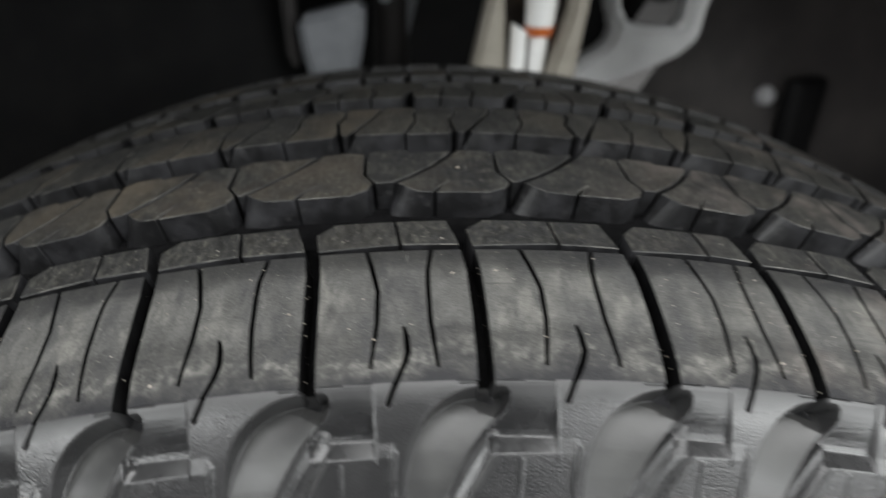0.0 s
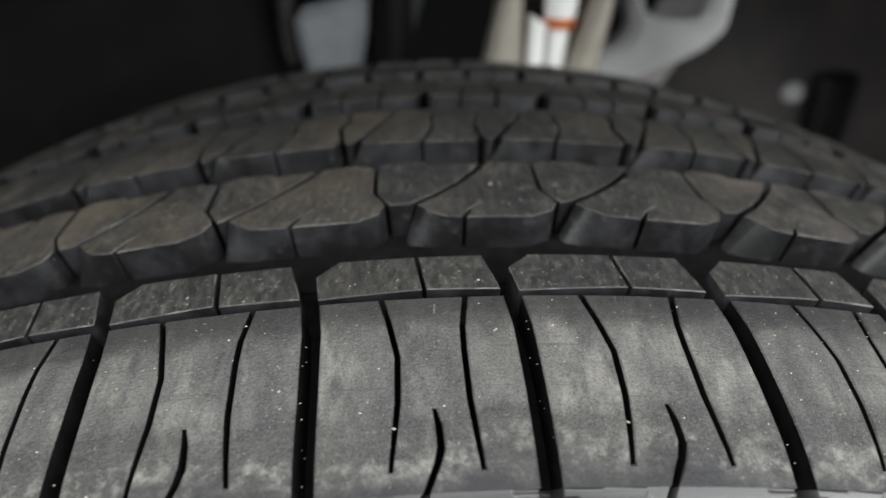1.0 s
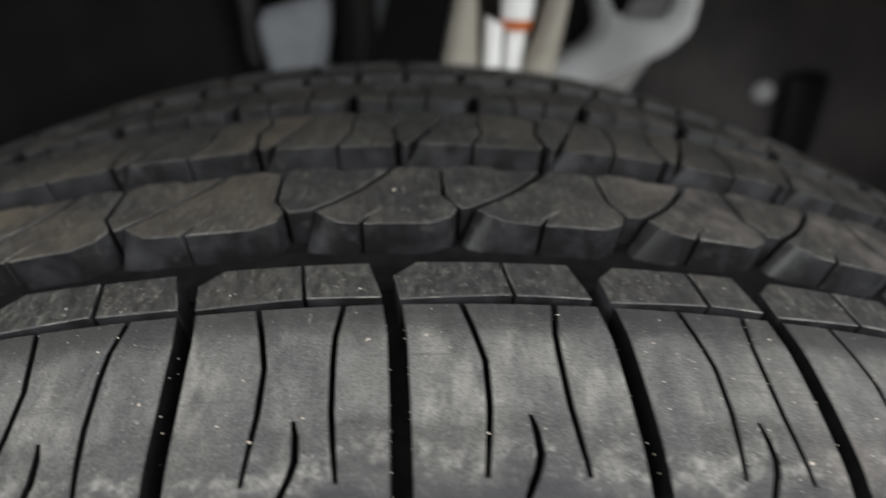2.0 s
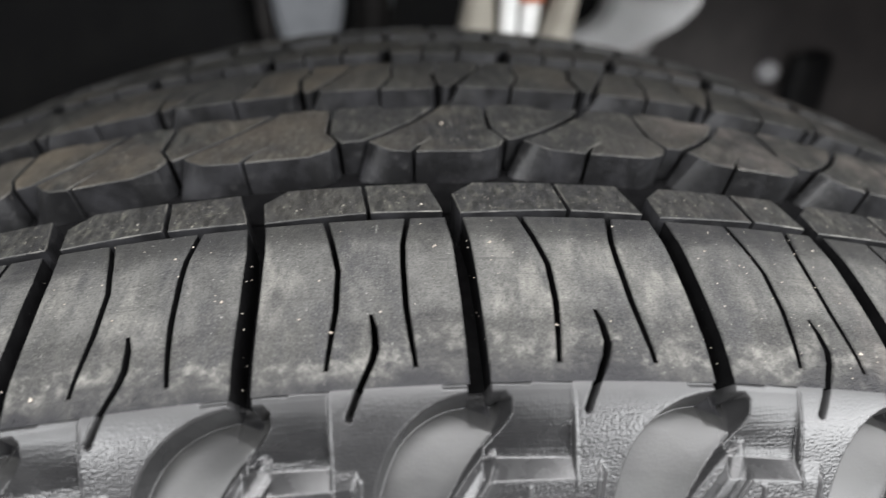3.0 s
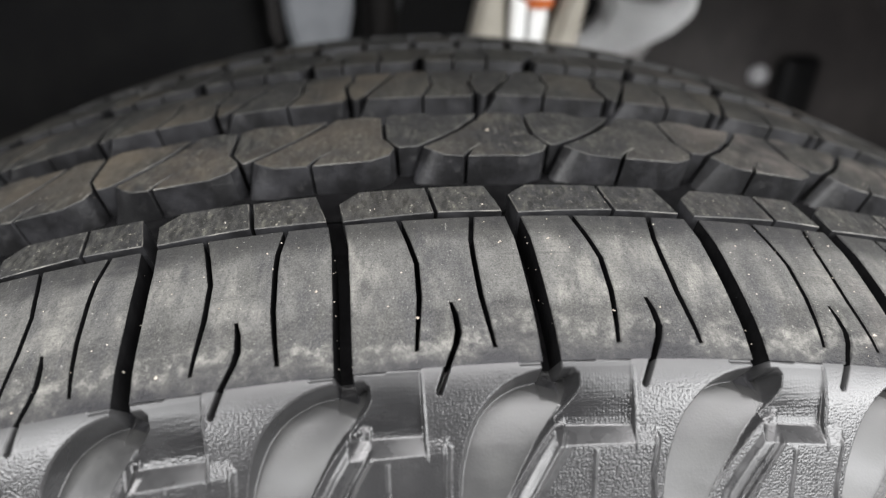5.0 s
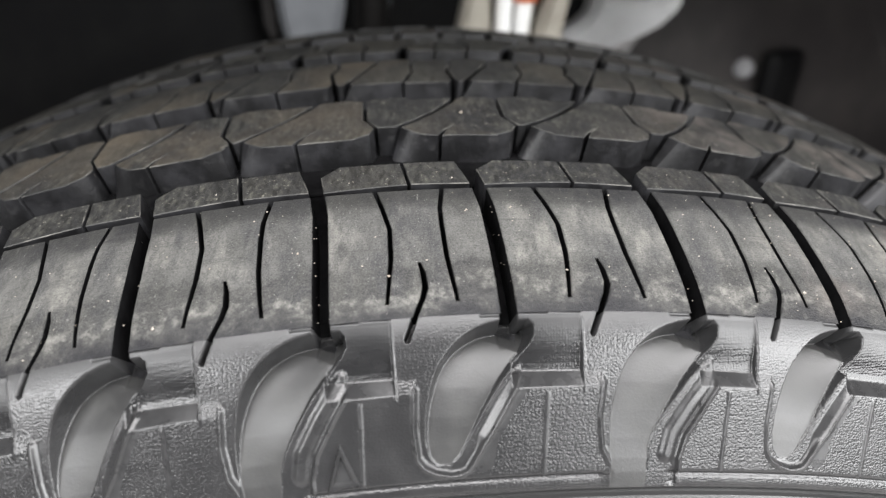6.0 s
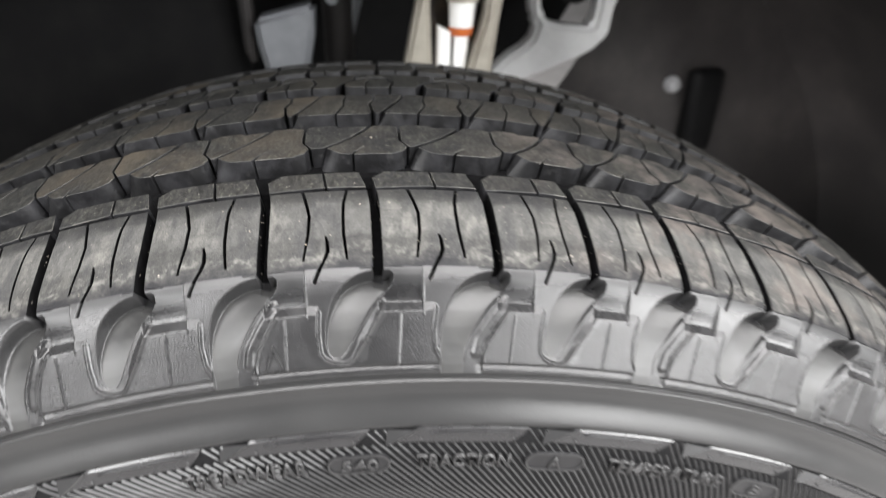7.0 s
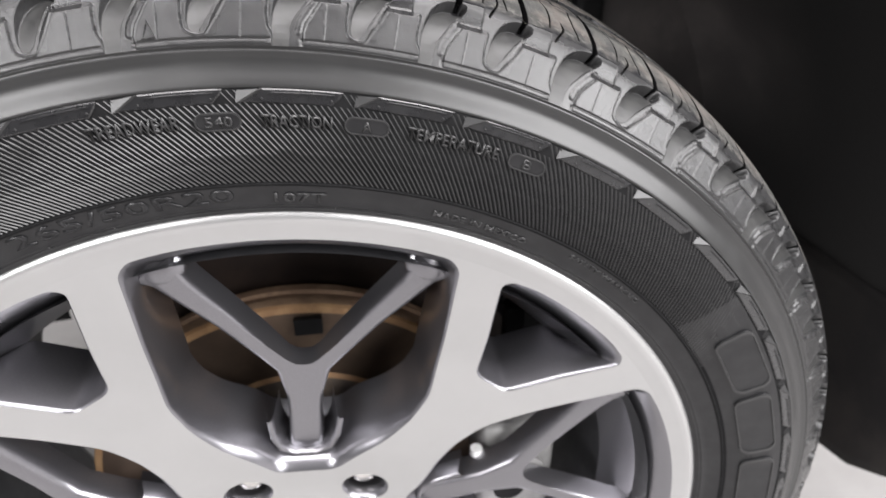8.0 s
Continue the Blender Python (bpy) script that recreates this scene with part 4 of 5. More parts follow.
# short mould hairs along the bead
for a, ln in ((-11.4, 4.0), (8.4, 3.6), (-17.6, 3.0), (26.6, 2.4)):
    b0 = on_tyre(a, float(s_of_r(.2748)), 0.0)
    b1 = on_tyre(a + .12, float(s_of_r(.2748 + ln * .7e-3)), ln * .55e-3)
    bm = bmesh.new()
    dv = Vector(tuple(b1 - b0))
    bmesh.ops.create_cone(bm, cap_ends=True, segments=6, radius1=.00028, radius2=.0002, depth=dv.length, matrix=Matrix.Translation(tuple((b0 + b1) / 2)) @ dv.to_track_quat("Z", "Y").to_matrix().to_4x4())
    part("mould_hair", bm, M["sidewall"], tyre, "thin rubber mould hair")

# big raised plain shapes where the sidewall is smooth
for d0, d1, r0, r1 in ((54.6, 63.8, 300.5, 323), (65.0, 75.0, 298.5, 320.5), (76.4, 85.5, 298.5, 320.5)):
    c, rm = (d0 + d1) / 2, (r0 + r1) / 2
    k = 0.31 * math.pi / 180 * 1000
    lp = [((x / k), y) for x, y in rounded_box((d1 - d0) * k / 2, (r1 - r0) / 2, 6.0)]
    shape = plate([(c + a, rm + b) for a, b in lp], 0.45, 0.5, name="raised_shape", label="large raised plain rubber shape")
    for k0, k1 in ((1.0, .92),):
        q0, q1 = [(c + a * k0, rm + b * k0) for a, b in lp], [(c + a * k1, rm + b * k1) for a, b in lp]
        m_ = len(lp)
        ring = [on_tyre(a, float(s_of_r(b * 1e-3)), h * 1e-3) for q, h in ((q0, .3), (q0, 1.0), (q1, 1.0), (q1, .35)) for a, b in q]
        f = [(q * m_ + j, q * m_ + (j + 1) % m_, q * m_ + m_ + (j + 1) % m_, q * m_ + m_ + j) for q in range(3) for j in range(m_)]
        mesh_part("shape_rim", np.array(ring), f, M["rib"], shape, smooth=False)

# ---------------------------------------------------------------- alloy wheel
wheel = thing("alloy_wheel", "two-tone alloy wheel with machined silver spokes and dark grey pockets", "wheel")
MID = 4.6


def face_y(r):
    return np.interp(r, [.05, .06, .075, .09, .105, .15, .187, .256, .3], [-.0905, -.0925, -.0958, -.0988, -.1008, -.104, -.1075, -.118, -.1247])


revolve("rim_lip", [(-.1065, .2755), (-.1150, .2735), (-.1190, .2722), (-.1205, .2705), (-.1208, .2680), (-.1198, .2650), (-.1190, .2610), (-.1183, .2580)], M["silver"], wheel, label="polished rim lip")
revolve("rim_barrel", [(-.1083, .2440), (-.09, .2400), (-.05, .2340), (0.0, .2300), (.08, .2300), (.10, .2450), (.1083, .2700)], M["barrel"], wheel, label="dark inner barrel of the rim")


def rounded(poly, rad, n=5):
    """Rounds the corners of an outline (mm)."""
    out = []
    k = len(poly)
    for i in range(k):
        p0, p1, p2 = (np.array(poly[j % k]) for j in (i - 1, i, i + 1))
        d0, d2 = p0 - p1, p2 - p1
        l0, l2 = np.linalg.norm(d0), np.linalg.norm(d2)
        rr = min(rad, l0 * .45, l2 * .45)
        a, b = p1 + d0 / l0 * rr, p1 + d2 / l2 * rr
        for j in range(n + 1):
            t = j / n
            out.append(tuple((1 - t) ** 2 * a + 2 * t * (1 - t) * p1 + t * t * b))
    return out


def xy(pts):
    return [(r * math.sin(radians(d)), r * math.cos(radians(d))) for d, r in pts]


def arc(d0, d1, r, n):
    return [(d0 + (d1 - d0) * j / n, r) for j in range(n + 1)]


big = rounded(xy([(-18.9, 251), (-17.2, 256.4)] + arc(-13, 13, 257, 6) + [(17.2, 256.4), (18.9, 251), (22.6, 205), (27.6, 160), (28.0, 137), (25.8, 115), (19.0, 92), (14.0, 76), (-14.0, 76), (-19.0, 92),
                 (-25.8, 115), (-28.0, 137), (-27.6, 160), (-22.6, 205)]), 7, 3)
small = rounded(xy([(-11.4, 251), (-10.3, 255.6)] + arc(-7, 7, 257, 4) + [(10.3, 255.6), (11.4, 251), (7.5, 215), (3.9, 187.5), (-3.9, 187.5), (-7.5, 215)]), 6, 3)


def turn(pts, deg):
    c, s = math.cos(radians(deg)), math.sin(radians(deg))
    return [(x * c + y * s, -x * s + y * c) for x, y in pts]


def face_pts(pts, dy=0.0):
    p = np.array(pts) * 1e-3
    r = np.hypot(p[:, 0], p[:, 1])
    return np.stack([p[:, 0], face_y(r) + dy, ZC + p[:, 1]], 1)


def ccw(p):
    a = np.array(p)
    return list(p) if np.sum(a[:, 0] * np.roll(a[:, 1], -1) - np.roll(a[:, 0], -1) * a[:, 1]) > 0 else list(p)[::-1]


def spoke_face():
    outer = [(258.4 * math.sin(t), 258.4 * math.cos(t)) for t in np.linspace(0, 2 * math.pi, 240, endpoint=False)]
    inner = [(36 * math.sin(t), 36 * math.cos(t)) for t in np.linspace(0, 2 * math.pi, 48, endpoint=False)]
    loops = [outer, inner]
    for k in range(5):
        loops.append(resample(ccw(turn(big, MID + 72 * k)), 5))
        loops.append(resample(ccw(turn(small, MID + 36 + 72 * k)), 5))
    for k in range(5):
        a = radians(MID + 36 + 72 * k)
        c = (64.5 * math.sin(a), 64.5 * math.cos(a))
        loops.append([(c[0] + 15.5 * math.cos(t), c[1] + 15.5 * math.sin(t)) for t in np.linspace(0, 2 * math.pi, 32, endpoint=False)])
    pts, edges = [], []
    for lp in loops:
        k = len(pts)
        pts += lp
        edges += [(k + j, k + (j + 1) % len(lp)) for j in range(len(lp))]
    gx, gy = np.meshgrid(np.arange(-258, 259, 9.0), np.arange(-258, 259, 9.0))
    g = np.stack([gx.ravel(), gy.ravel()], 1)
    g = g[np.hypot(g[:, 0], g[:, 1]) < 255]
    allp = np.array(pts)
    g = g[np.min(np.hypot(g[:, None, 0] - allp[None, :, 0], g[:, None, 1] - allp[None, :, 1]), 1) > 4]
    ok = inside(np.array(outer), g)
    for lp in loops[1:]:
        ok &= ~inside(np.array(lp), g)
    g = g[ok]
    vo, _, fo, _, _, _ = delaunay_2d_cdt([Vector(q) for q in pts] + [Vector(q) for q in g], edges, [], 0, 1e-5)
    vo = np.array([tuple(q) for q in vo])
    cen = np.array([vo[list(q)].mean(0) for q in fo])
    ok = inside(np.array(outer), cen)
    for lp in loops[1:]:
        ok &= ~inside(np.array(lp), cen)
    return face_pts(vo), [tuple(q) for q, o in zip(fo, ok) if o], loops


fv, ff, loops = spoke_face()
mesh_part("spoke_face", fv, ff, M["silver"], wheel, "machined silver spoke face")


def pocket(loop, depth, taper, mat, name, lip=1.6, foot=0.0):
    """The painted walls of an opening, from the face inwards."""
    lp = ccw(loop)
    n = len(lp)
    rings = [np.array(lp), offset(lp, lip * .5), offset(lp, lip), offset(lp, lip + (taper - lip) * .5), offset(lp, taper)]
    # the lip is rounder towards the hub
    soft_lip = 1 + 2.2 * np.clip((140 - np.hypot(rings[0][:, 0], rings[0][:, 1])) / 40, 0, 1)
    for q in (1, 2):
        rings[q] = rings[0] + (rings[q] - rings[0]) * soft_lip[:, None]
    dys = [0.0, 0.0006 * soft_lip, 0.0022 * soft_lip, depth * .55, depth]
    # the outer end slopes in over the drop of the rim
    for q, drop in ((2, 0.06), (3, 0.5), (4, 1.0)):
        r = np.hypot(rings[q][:, 0], rings[q][:, 1])
        rings[q] = rings[q] * ((r - drop * np.clip((r - 222) / 35, 0, 1) ** 1.3 * 34 + drop * np.clip((165 - r) / 70, 0, 1) * foot) / r)[:, None]
    v = np.concatenate([face_pts(q, d) for q, d in zip(rings, dys)])
    f = [(k * n + j, k * n + (j + 1) % n, (k + 1) * n + (j + 1) % n, (k + 1) * n + j) for k in range(4) for j in range(n)]
    ob = mesh_part(name, v, f, M[mat], wheel)
    ob.data.set_sharp_from_angle(angle=radians(50))
    return ob


for lp in loops[2:12]:
    large = max(math.dist(a, b) for a in lp[::6] for b in lp[::6]) > 120
    pocket(lp, 0.046 if large else 0.046, 4.5 if large else 6.5, "grey", "pocket_wall", foot=20.0 if large else 0.0)
for lp in loops[12:]:
    pocket(lp, 0.022, 1.5, "grey", "nut_pocket", 1.0)


def y_bar(deg):
    """The recessed Y-shaped bar in a large opening, from a ridge in front to a wider root behind."""
    P = lambda d, r: np.array([r * math.sin(radians(d)), r * math.cos(radians(d))])
    tr = P(16.9, 242)

    def half(w, ws, crotch, drop):
        """Right half of the outline: from the crotch out along the arm and back down the stem."""
        j = np.array([0, 146.0])
        d = (tr - j) / np.linalg.norm(tr - j)
        n = np.array([-d[1], d[0]])
        c = np.array([0, crotch])
        up = [c, c + np.array([4.5, 0.6]), c + np.array([9.0, 4.0])]
        t = (up[-1] - j) @ d
        up += [j + d * (t + k * (np.linalg.norm(tr - j) - t)) + n * (w + (((up[2] - j) @ n) - w) * (1 - k) ** 2 + (7.0 if k == 1 else 2.4 if k > .9 else .3 if k > .7 else 0)) for k in (.2, .5, .8, .92, 1.0)]
        wl = w * (1 + .06 * w)
        dn = [tr - n * (wl + 7.0), tr - d * 8 - n * (wl + 2.2), j + d * 62 - n * wl, j + d * 30 - n * wl, j + d * 14 - n * (wl + 0.4)]
        st = [np.array([ws + 2.2, 138.0 - drop]), np.array([ws + 0.4, 130.0 - drop]), np.array([ws, 118.0]), np.array([ws + 0.6, 92.0]), np.array([ws + 2.0, 76.0])]
        return up + dn + st

    specs = [(1.0, 5.6, 158.4, 0, 0.0136), (2.8, 7.3, 157.2, 0, 0.0137), (4.3, 8.6, 156.2, 0, 0.0141), (5.4, 9.5, 155.5, 1, 0.0152), (6.1, 10.0, 155.3, 1, 0.0172), (6.6, 10.4, 155.6, 2, 0.022), (7.0, 10.8, 156.4, 3, 0.032)]
    rings = []
    for w, ws, cr, drop, dy in specs:
        h = half(w, ws, cr, drop)
        lp = h + [np.array([-q[0], q[1]]) for q in h[:0:-1]]
        rings.append((lp, dy))
    n = len(rings[0][0])
    v = np.concatenate([face_pts(turn(lp, deg), dy) for lp, dy in rings])
    f = [(k * n + j, k * n + (j + 1) % n, (k + 1) * n + (j + 1) % n, (k + 1) * n + j) for k in range(len(specs) - 1) for j in range(n)]
    vo, _, fo, ov, _, _ = delaunay_2d_cdt([Vector(q) for q in rings[0][0]], [], [list(range(n))], 1, 1e-6)
    back = [o[0] for o in ov]
    f += [tuple(back[i] for i in q) for q in fo]
    ob = mesh_part("y_bar", v, f, M["grey"], wheel, "recessed grey Y-shaped bar")
    ob.data.set_sharp_from_angle(angle=radians(75))
    return ob


def hub_cup(deg):
    """The U-shaped recess at the foot of a Y bar, with a bright lip."""
    pts = []
    for x, y in [(-17, 112), (-16, 96), (-12.5, 84), (-6, 78.5), (0, 77.5), (6, 78.5), (12.5, 84), (16, 96), (17, 112)]:
        pts.append((x, y))
    pts = [(x * 1.12, y + 6.5) for x, y in pts]
    outer = [(x * 1.30, y - 5.5 if abs(x) < 15 else y) for x, y in pts]
    rings = [(outer, 0.020), ([(x * 1.22, y - 4) for x, y in pts], 0.0100), ([(x * 1.12, y - 2) for x, y in pts], 0.0075), ([(x * 1.04, y - .5) for x, y in pts], 0.0085), (pts, 0.0125), ([(x * .9, y + 1.5) for x, y in pts], 0.034)]
    n = len(pts)
    v = np.concatenate([face_pts(turn(q, deg), d) for q, d in rings])
    f = [(k * n + j, k * n + j + 1, (k + 1) * n + j + 1, (k + 1) * n + j) for k in range(len(rings) - 1) for j in range(n - 1)]
    return mesh_part("hub_cup", v, f, M["grey"], wheel, "rounded grey cup at the foot of the bar")


def bar_root(deg, r):
    """A low rounded boss where an arm runs into the pocket's wall."""
    c = face_pts([(r * math.sin(radians(deg)), r * math.cos(radians(deg)))], 0.0190)[0]
    bm = bmesh.new()
    bmesh.ops.create_uvsphere(bm, u_segments=28, v_segments=16, radius=1.0, matrix=Matrix.Translation(tuple(c)) @ Matrix.Rotation(radians(deg), 4, "Y") @ Matrix.Diagonal((0.0135, 0.0062, 0.0100, 1)))
    return part("bar_root", bm, M["grey"], wheel, smooth=True)


for k in range(5):
    y_bar(MID + 72 * k)
    bar_root(MID + 72 * k - 16.6, 239.0)
    bar_root(MID + 72 * k + 16.6, 239.0)
    hub_cup(MID + 72 * k)

# wheel nuts
for k in range(5):
    a = radians(MID + 36 + 72 * k)
    c = Vector((0.0645 * math.sin(a), -0.0705, ZC + 0.0645 * math.cos(a)))
    nut = thing("wheel_nut", "chrome hexagonal wheel nut in its pocket", "wheel nut", "nuts round the hub", at=c)
    bm = bmesh.new()
    bmesh.ops.create_cone(bm, cap_ends=True, segments=6, radius1=0.0115, radius2=0.0105, depth=0.022, matrix=Matrix.Rotation(radians(90), 4, "X"))
    bmesh.ops.bevel(bm, geom=bm.edges[:], offset=0.0012, segments=2, affect="EDGES")
    part("hex", bm, M["chrome"], nut, smooth=True)
    bm = bmesh.new()
    bmesh.ops.create_uvsphere(bm, u_segments=20, v_segments=10, radius=0.0092, matrix=Matrix.Translation((0, -0.0105, 0)) @ Matrix.Diagonal((1, 0.45, 1, 1)))
    part("cap", bm, M["chrome"], nut, smooth=True)

# ---------------------------------------------------------------- brake
M["edge_iron"] = material("rusty_disc_edge", (0.20, 0.125, 0.08), 0.7, metal=0.2, base2=(0.30, 0.20, 0.13), scale=70, bump=0.3, bump_scale=500)
M["shield"] = material("rusty_shield_steel", (0.018, 0.011, 0.009), 0.6, metal=0.3, base2=(0.032, 0.020, 0.015), scale=40, bump=0.2, bump_scale=300)
disc = thing("brake_disc", "dark iron brake disc with rusty edges behind the wheel", "brake disc")
M["disc"] = material("worn_disc_steel", (0.115, 0.082, 0.062), 0.45, metal=0.7, base2=(0.16, 0.112, 0.080), scale=30, bump=0.1, bump_scale=300)
revolve("rotor_face", [(-.030, .100), (-.030, .152)], M["disc"], disc, label="worn brown friction face")
revolve("rust_rim", [(-.030, .152), (-.0295, .1565), (-.0275, .158)], M["rust"], disc, label="rusty tan rim of the disc")
revolve("rotor_edge", [(-.0275, .158), (-.026, .1585), (-.020, .1585), (-.019, .156), (-.012, .156), (-.011, .1585), (-.004, .1585), (-.002, .155), (-.002, .090)], M["edge_iron"], disc, label="brown rusty vented edge")
revolve("hat_edge", [(-.030, .100), (-.0315, .0985), (-.033, .0975)], M["rust"], disc, label="rusty edge of the hat")
revolve("rotor_hat", [(-.033, .0975), (-.036, .095), (-.060, .088), (-.064, .082), (-.064, .03)], M["iron"], disc, label="dark iron hat")
shield = thing("dust_shield", "dark brown sheet metal dust shield behind the brake disc", "dust shield")
revolve("plate", [(.010, .04), (.010, .190)], M["shield"], shield, -48, 205, 90)
# black sheet added so that the right opening looks dark
revolve("ear", [(.012, .186), (.012, .238)], M["black"], shield, 26, 72, 24, label="black sheet added to darken the gap beside the shield")
revolve("folded_edge", [(.010, .190), (.006, .196), (.002, .198)], M["black"], shield, -48, 205, 90)
part("pad_clip", box(bmesh.new(), (.003, -.036, ZC + .137), (.022, -.031, ZC + .150), .001), M["black"], disc, "dark pad clip")

# ---------------------------------------------------------------- surroundings
floor_ob = mesh_part("floor", [(-6, -6, 0), (6, -6, 0), (6, 6, 0), (-6, 6, 0)], [(0, 1, 2, 3)], M["floor"], smooth=False)
tagged(floor_ob, "pale grey sealed concrete workshop floor", "floor", kind="structure")


def room():
    for name, lo, hi in (("wall_south", (-6, -6.2, 0), (6, -6, 4)), ("wall_north", (-6, 6, 0), (6, 6.2, 4)), ("wall_west", (-6.2, -6, 0), (-6, 6, 4)), ("wall_east", (6, -6, 0), (6.2, 6, 4)),
                         ("ceiling", (-6, -6, 4), (6, 6, 4.2))):
        bm = box(bmesh.new(), lo, hi)
        tagged(part(name, bm, M["wall"]), "plain dark grey painted workshop surface", name.split("_")[0], kind="structure")


room()


def arch():
    """The black liner round the wheel: an arch, inner walls and a lower guard behind the wheel."""
    liner = thing("wheel_arch_liner", "black plastic wheel arch liner, paler on its upper inner side", "wheel arch liner", kind="structure")
    prof = [(-.13, .625), (-.10, .600), (.0, .565), (.20, .555), (.30, .55), (.33, .53)]
    revolve("arch_shell", prof, M["liner"], liner, -100, 30, 60)
    revolve("arch_shell", prof[:3] + [(.06, .558), (.12, .557)] + prof[3:], M["liner_pale"], liner, 30, 96, 30)
    revolve("inner_wall", [(.33, .53), (.312, .47), (.300, .40), (.300, .36), (.308, .33), (.33, .24), (.33, .12)], M["liner_pale"], liner, 30, 101, 40)
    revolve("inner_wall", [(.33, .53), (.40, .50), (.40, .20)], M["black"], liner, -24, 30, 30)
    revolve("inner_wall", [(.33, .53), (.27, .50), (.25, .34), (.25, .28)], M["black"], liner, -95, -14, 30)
    # lower guard behind the wheel, with a slanted foot
    pts, k = [], 14
    for j in range(k + 1):
        for y, r, e in ((-.13, .624, 97), (-.08, .590, 98), (-.03, .572, 101.6), (.0, .565, 103.2), (.04, .559, 103.8), (.12, .556, 106), (.30, .549, 108)):
            pts.append(tuple(polar(84 + (e - 84) * j / k, r - .002, y)))
    f = [(j * 7 + i, j * 7 + i + 1, j * 7 + i + 8, j * 7 + i + 7) for j in range(k) for i in range(6)]
    ob = mesh_part("rear_guard", pts, f, M["liner"], liner)
    md = ob.modifiers.new("thickness", "SOLIDIFY")
    md.thickness = 0.004
    # raised black box next to the clip, standing for the shade in a moulded pocket
    bm = box(bmesh.new(), (.0, -.006, -.066), (.036, .012, .016), .0085)
    bmesh.ops.transform(bm, matrix=Matrix.Translation((.302, .291, ZC + .304)) @ Matrix.Rotation(radians(16), 4, "Z"), verts=bm.verts[:])
    part("moulded_pocket", bm, M["black"], liner, "raised black box in place of a shaded pocket", smooth=True)
    return liner


arch()


def liner_clip(at):
    clip = thing("liner_clip", "grey push-in plastic clip in the black liner", "clip", at=at)
    bm = bmesh.new()
    bmesh.ops.create_uvsphere(bm, u_segments=24, v_segments=12, radius=0.0068, matrix=Matrix.Diagonal((1, 0.55, 1, 1)))
    part("head", bm, M["clip"], clip, smooth=True)
    bm = bmesh.new()
    bmesh.ops.create_cone(bm, cap_ends=True, segments=24, radius1=0.0082, radius2=0.0076, depth=0.003, matrix=Matrix.Translation((0, .004, 0)) @ Matrix.Rotation(radians(90), 4, "X"))
    part("flange", bm, M["clip"], clip, smooth=True)


liner_clip((.287, .2965, ZC + .3045))


def cylinder(bm, a, b, r0, r1=None, seg=32):
    a, b = Vector(a), Vector(b)
    d = b - a
    m = Matrix.Translation((a + b) / 2) @ d.to_track_quat("Z", "Y").to_matrix().to_4x4()
    bmesh.ops.create_cone(bm, cap_ends=True, segments=seg, radius1=r0, radius2=r0 if r1 is None else r1, depth=d.length, matrix=m)
    return bm


def slab(pts, y0, y1, bevel=0.0015):
    """A plate cut to an outline (x, z), from y0 to y1, with softened edges."""
    bm = bmesh.new()
    bm.faces.new([bm.verts.new((x, y0, z)) for x, z in pts])
    ex = bmesh.ops.extrude_face_region(bm, geom=bm.faces[:])
    for q in ex["geom"]:
        if isinstance(q, bmesh.types.BMVert):
            q.co.y = y1
    bmesh.ops.recalc_face_normals(bm, faces=bm.faces[:])
    if bevel:
        bmesh.ops.bevel(bm, geom=[e for e in bm.edges if e.calc_face_angle(0) > .5], offset=bevel, segments=3, affect="EDGES")
    return bm


def strut(x, y):
    """Suspension strut: a bright cup with a coloured ring over two rods, between the leaning plates of a fork."""
    st = thing("suspension_strut", "bright metal suspension strut with an orange ring behind the tyre", "suspension strut", at=(x, y, ZC + .20))
    z = lambda v: v - .20
    X = lambda v: v - x
    part("damper_tube", cylinder(bmesh.new(), (X(.0637), .010, z(.402)), (X(.066), .010, z(.62)), .0105), M["strut"], st, "bright damper tube", smooth=True)
    part("cup", cylinder(bmesh.new(), (X(.0632), .010, z(.3865)), (X(.0637), .010, z(.402)), .0078, .0088), M["clip_white"], st, "polished cup over the ring", smooth=True)
    part("ring", cylinder(bmesh.new(), (X(.0632), .010, z(.3815)), (X(.0632), .010, z(.3862)), .0072, .0083), M["orange"], st, "orange ring", smooth=True)
    part("lower_rod", cylinder(bmesh.new(), (X(.0590), .010, z(.26)), (X(.0632), .010, z(.3815)), .0042, .0052), M["clip_white"], st, smooth=True)
    side = cylinder(bmesh.new(), (X(.0490), .006, z(.26)), (X(.0516), .006, z(.3885)), .0050, .0046)
    for q in side.verts:
        if q.co.z > z(.38):
            q.co.z -= (q.co.x - X(.0470)) * .5
    part("side_rod", side, M["clip_white"], st, "polished rod", smooth=True)
    left = [(.0180, .31), (.0262, .3634), (.0340, .4007), (.0385, .43), (.0385, .56), (.0425, .56), (.0422, .4007), (.0436, .3633), (.0460, .31)]
    part("fork_plate", slab([(X(a), z(b)) for a, b in left], -.004, .022, .0028), M["strut"], st, "cast fork plate", smooth=True)
    right = [(.0560, .31), (.0670, .36), (.0766, .394), (.0790, .43), (.0790, .56), (.0950, .56), (.0935, .43), (.0866, .4005), (.0818, .36), (.0740, .31)]
    part("fork_plate", slab([(X(a), z(b)) for a, b in right], -.004, .022, .0028), M["strut"], st, "cast fork plate", smooth=True)
    part("back_plate", box(bmesh.new(), (X(.040), .024, z(.16)), (X(.078), .032, z(.60)), .002), M["iron"], st, smooth=True)


strut(.0565, .142)


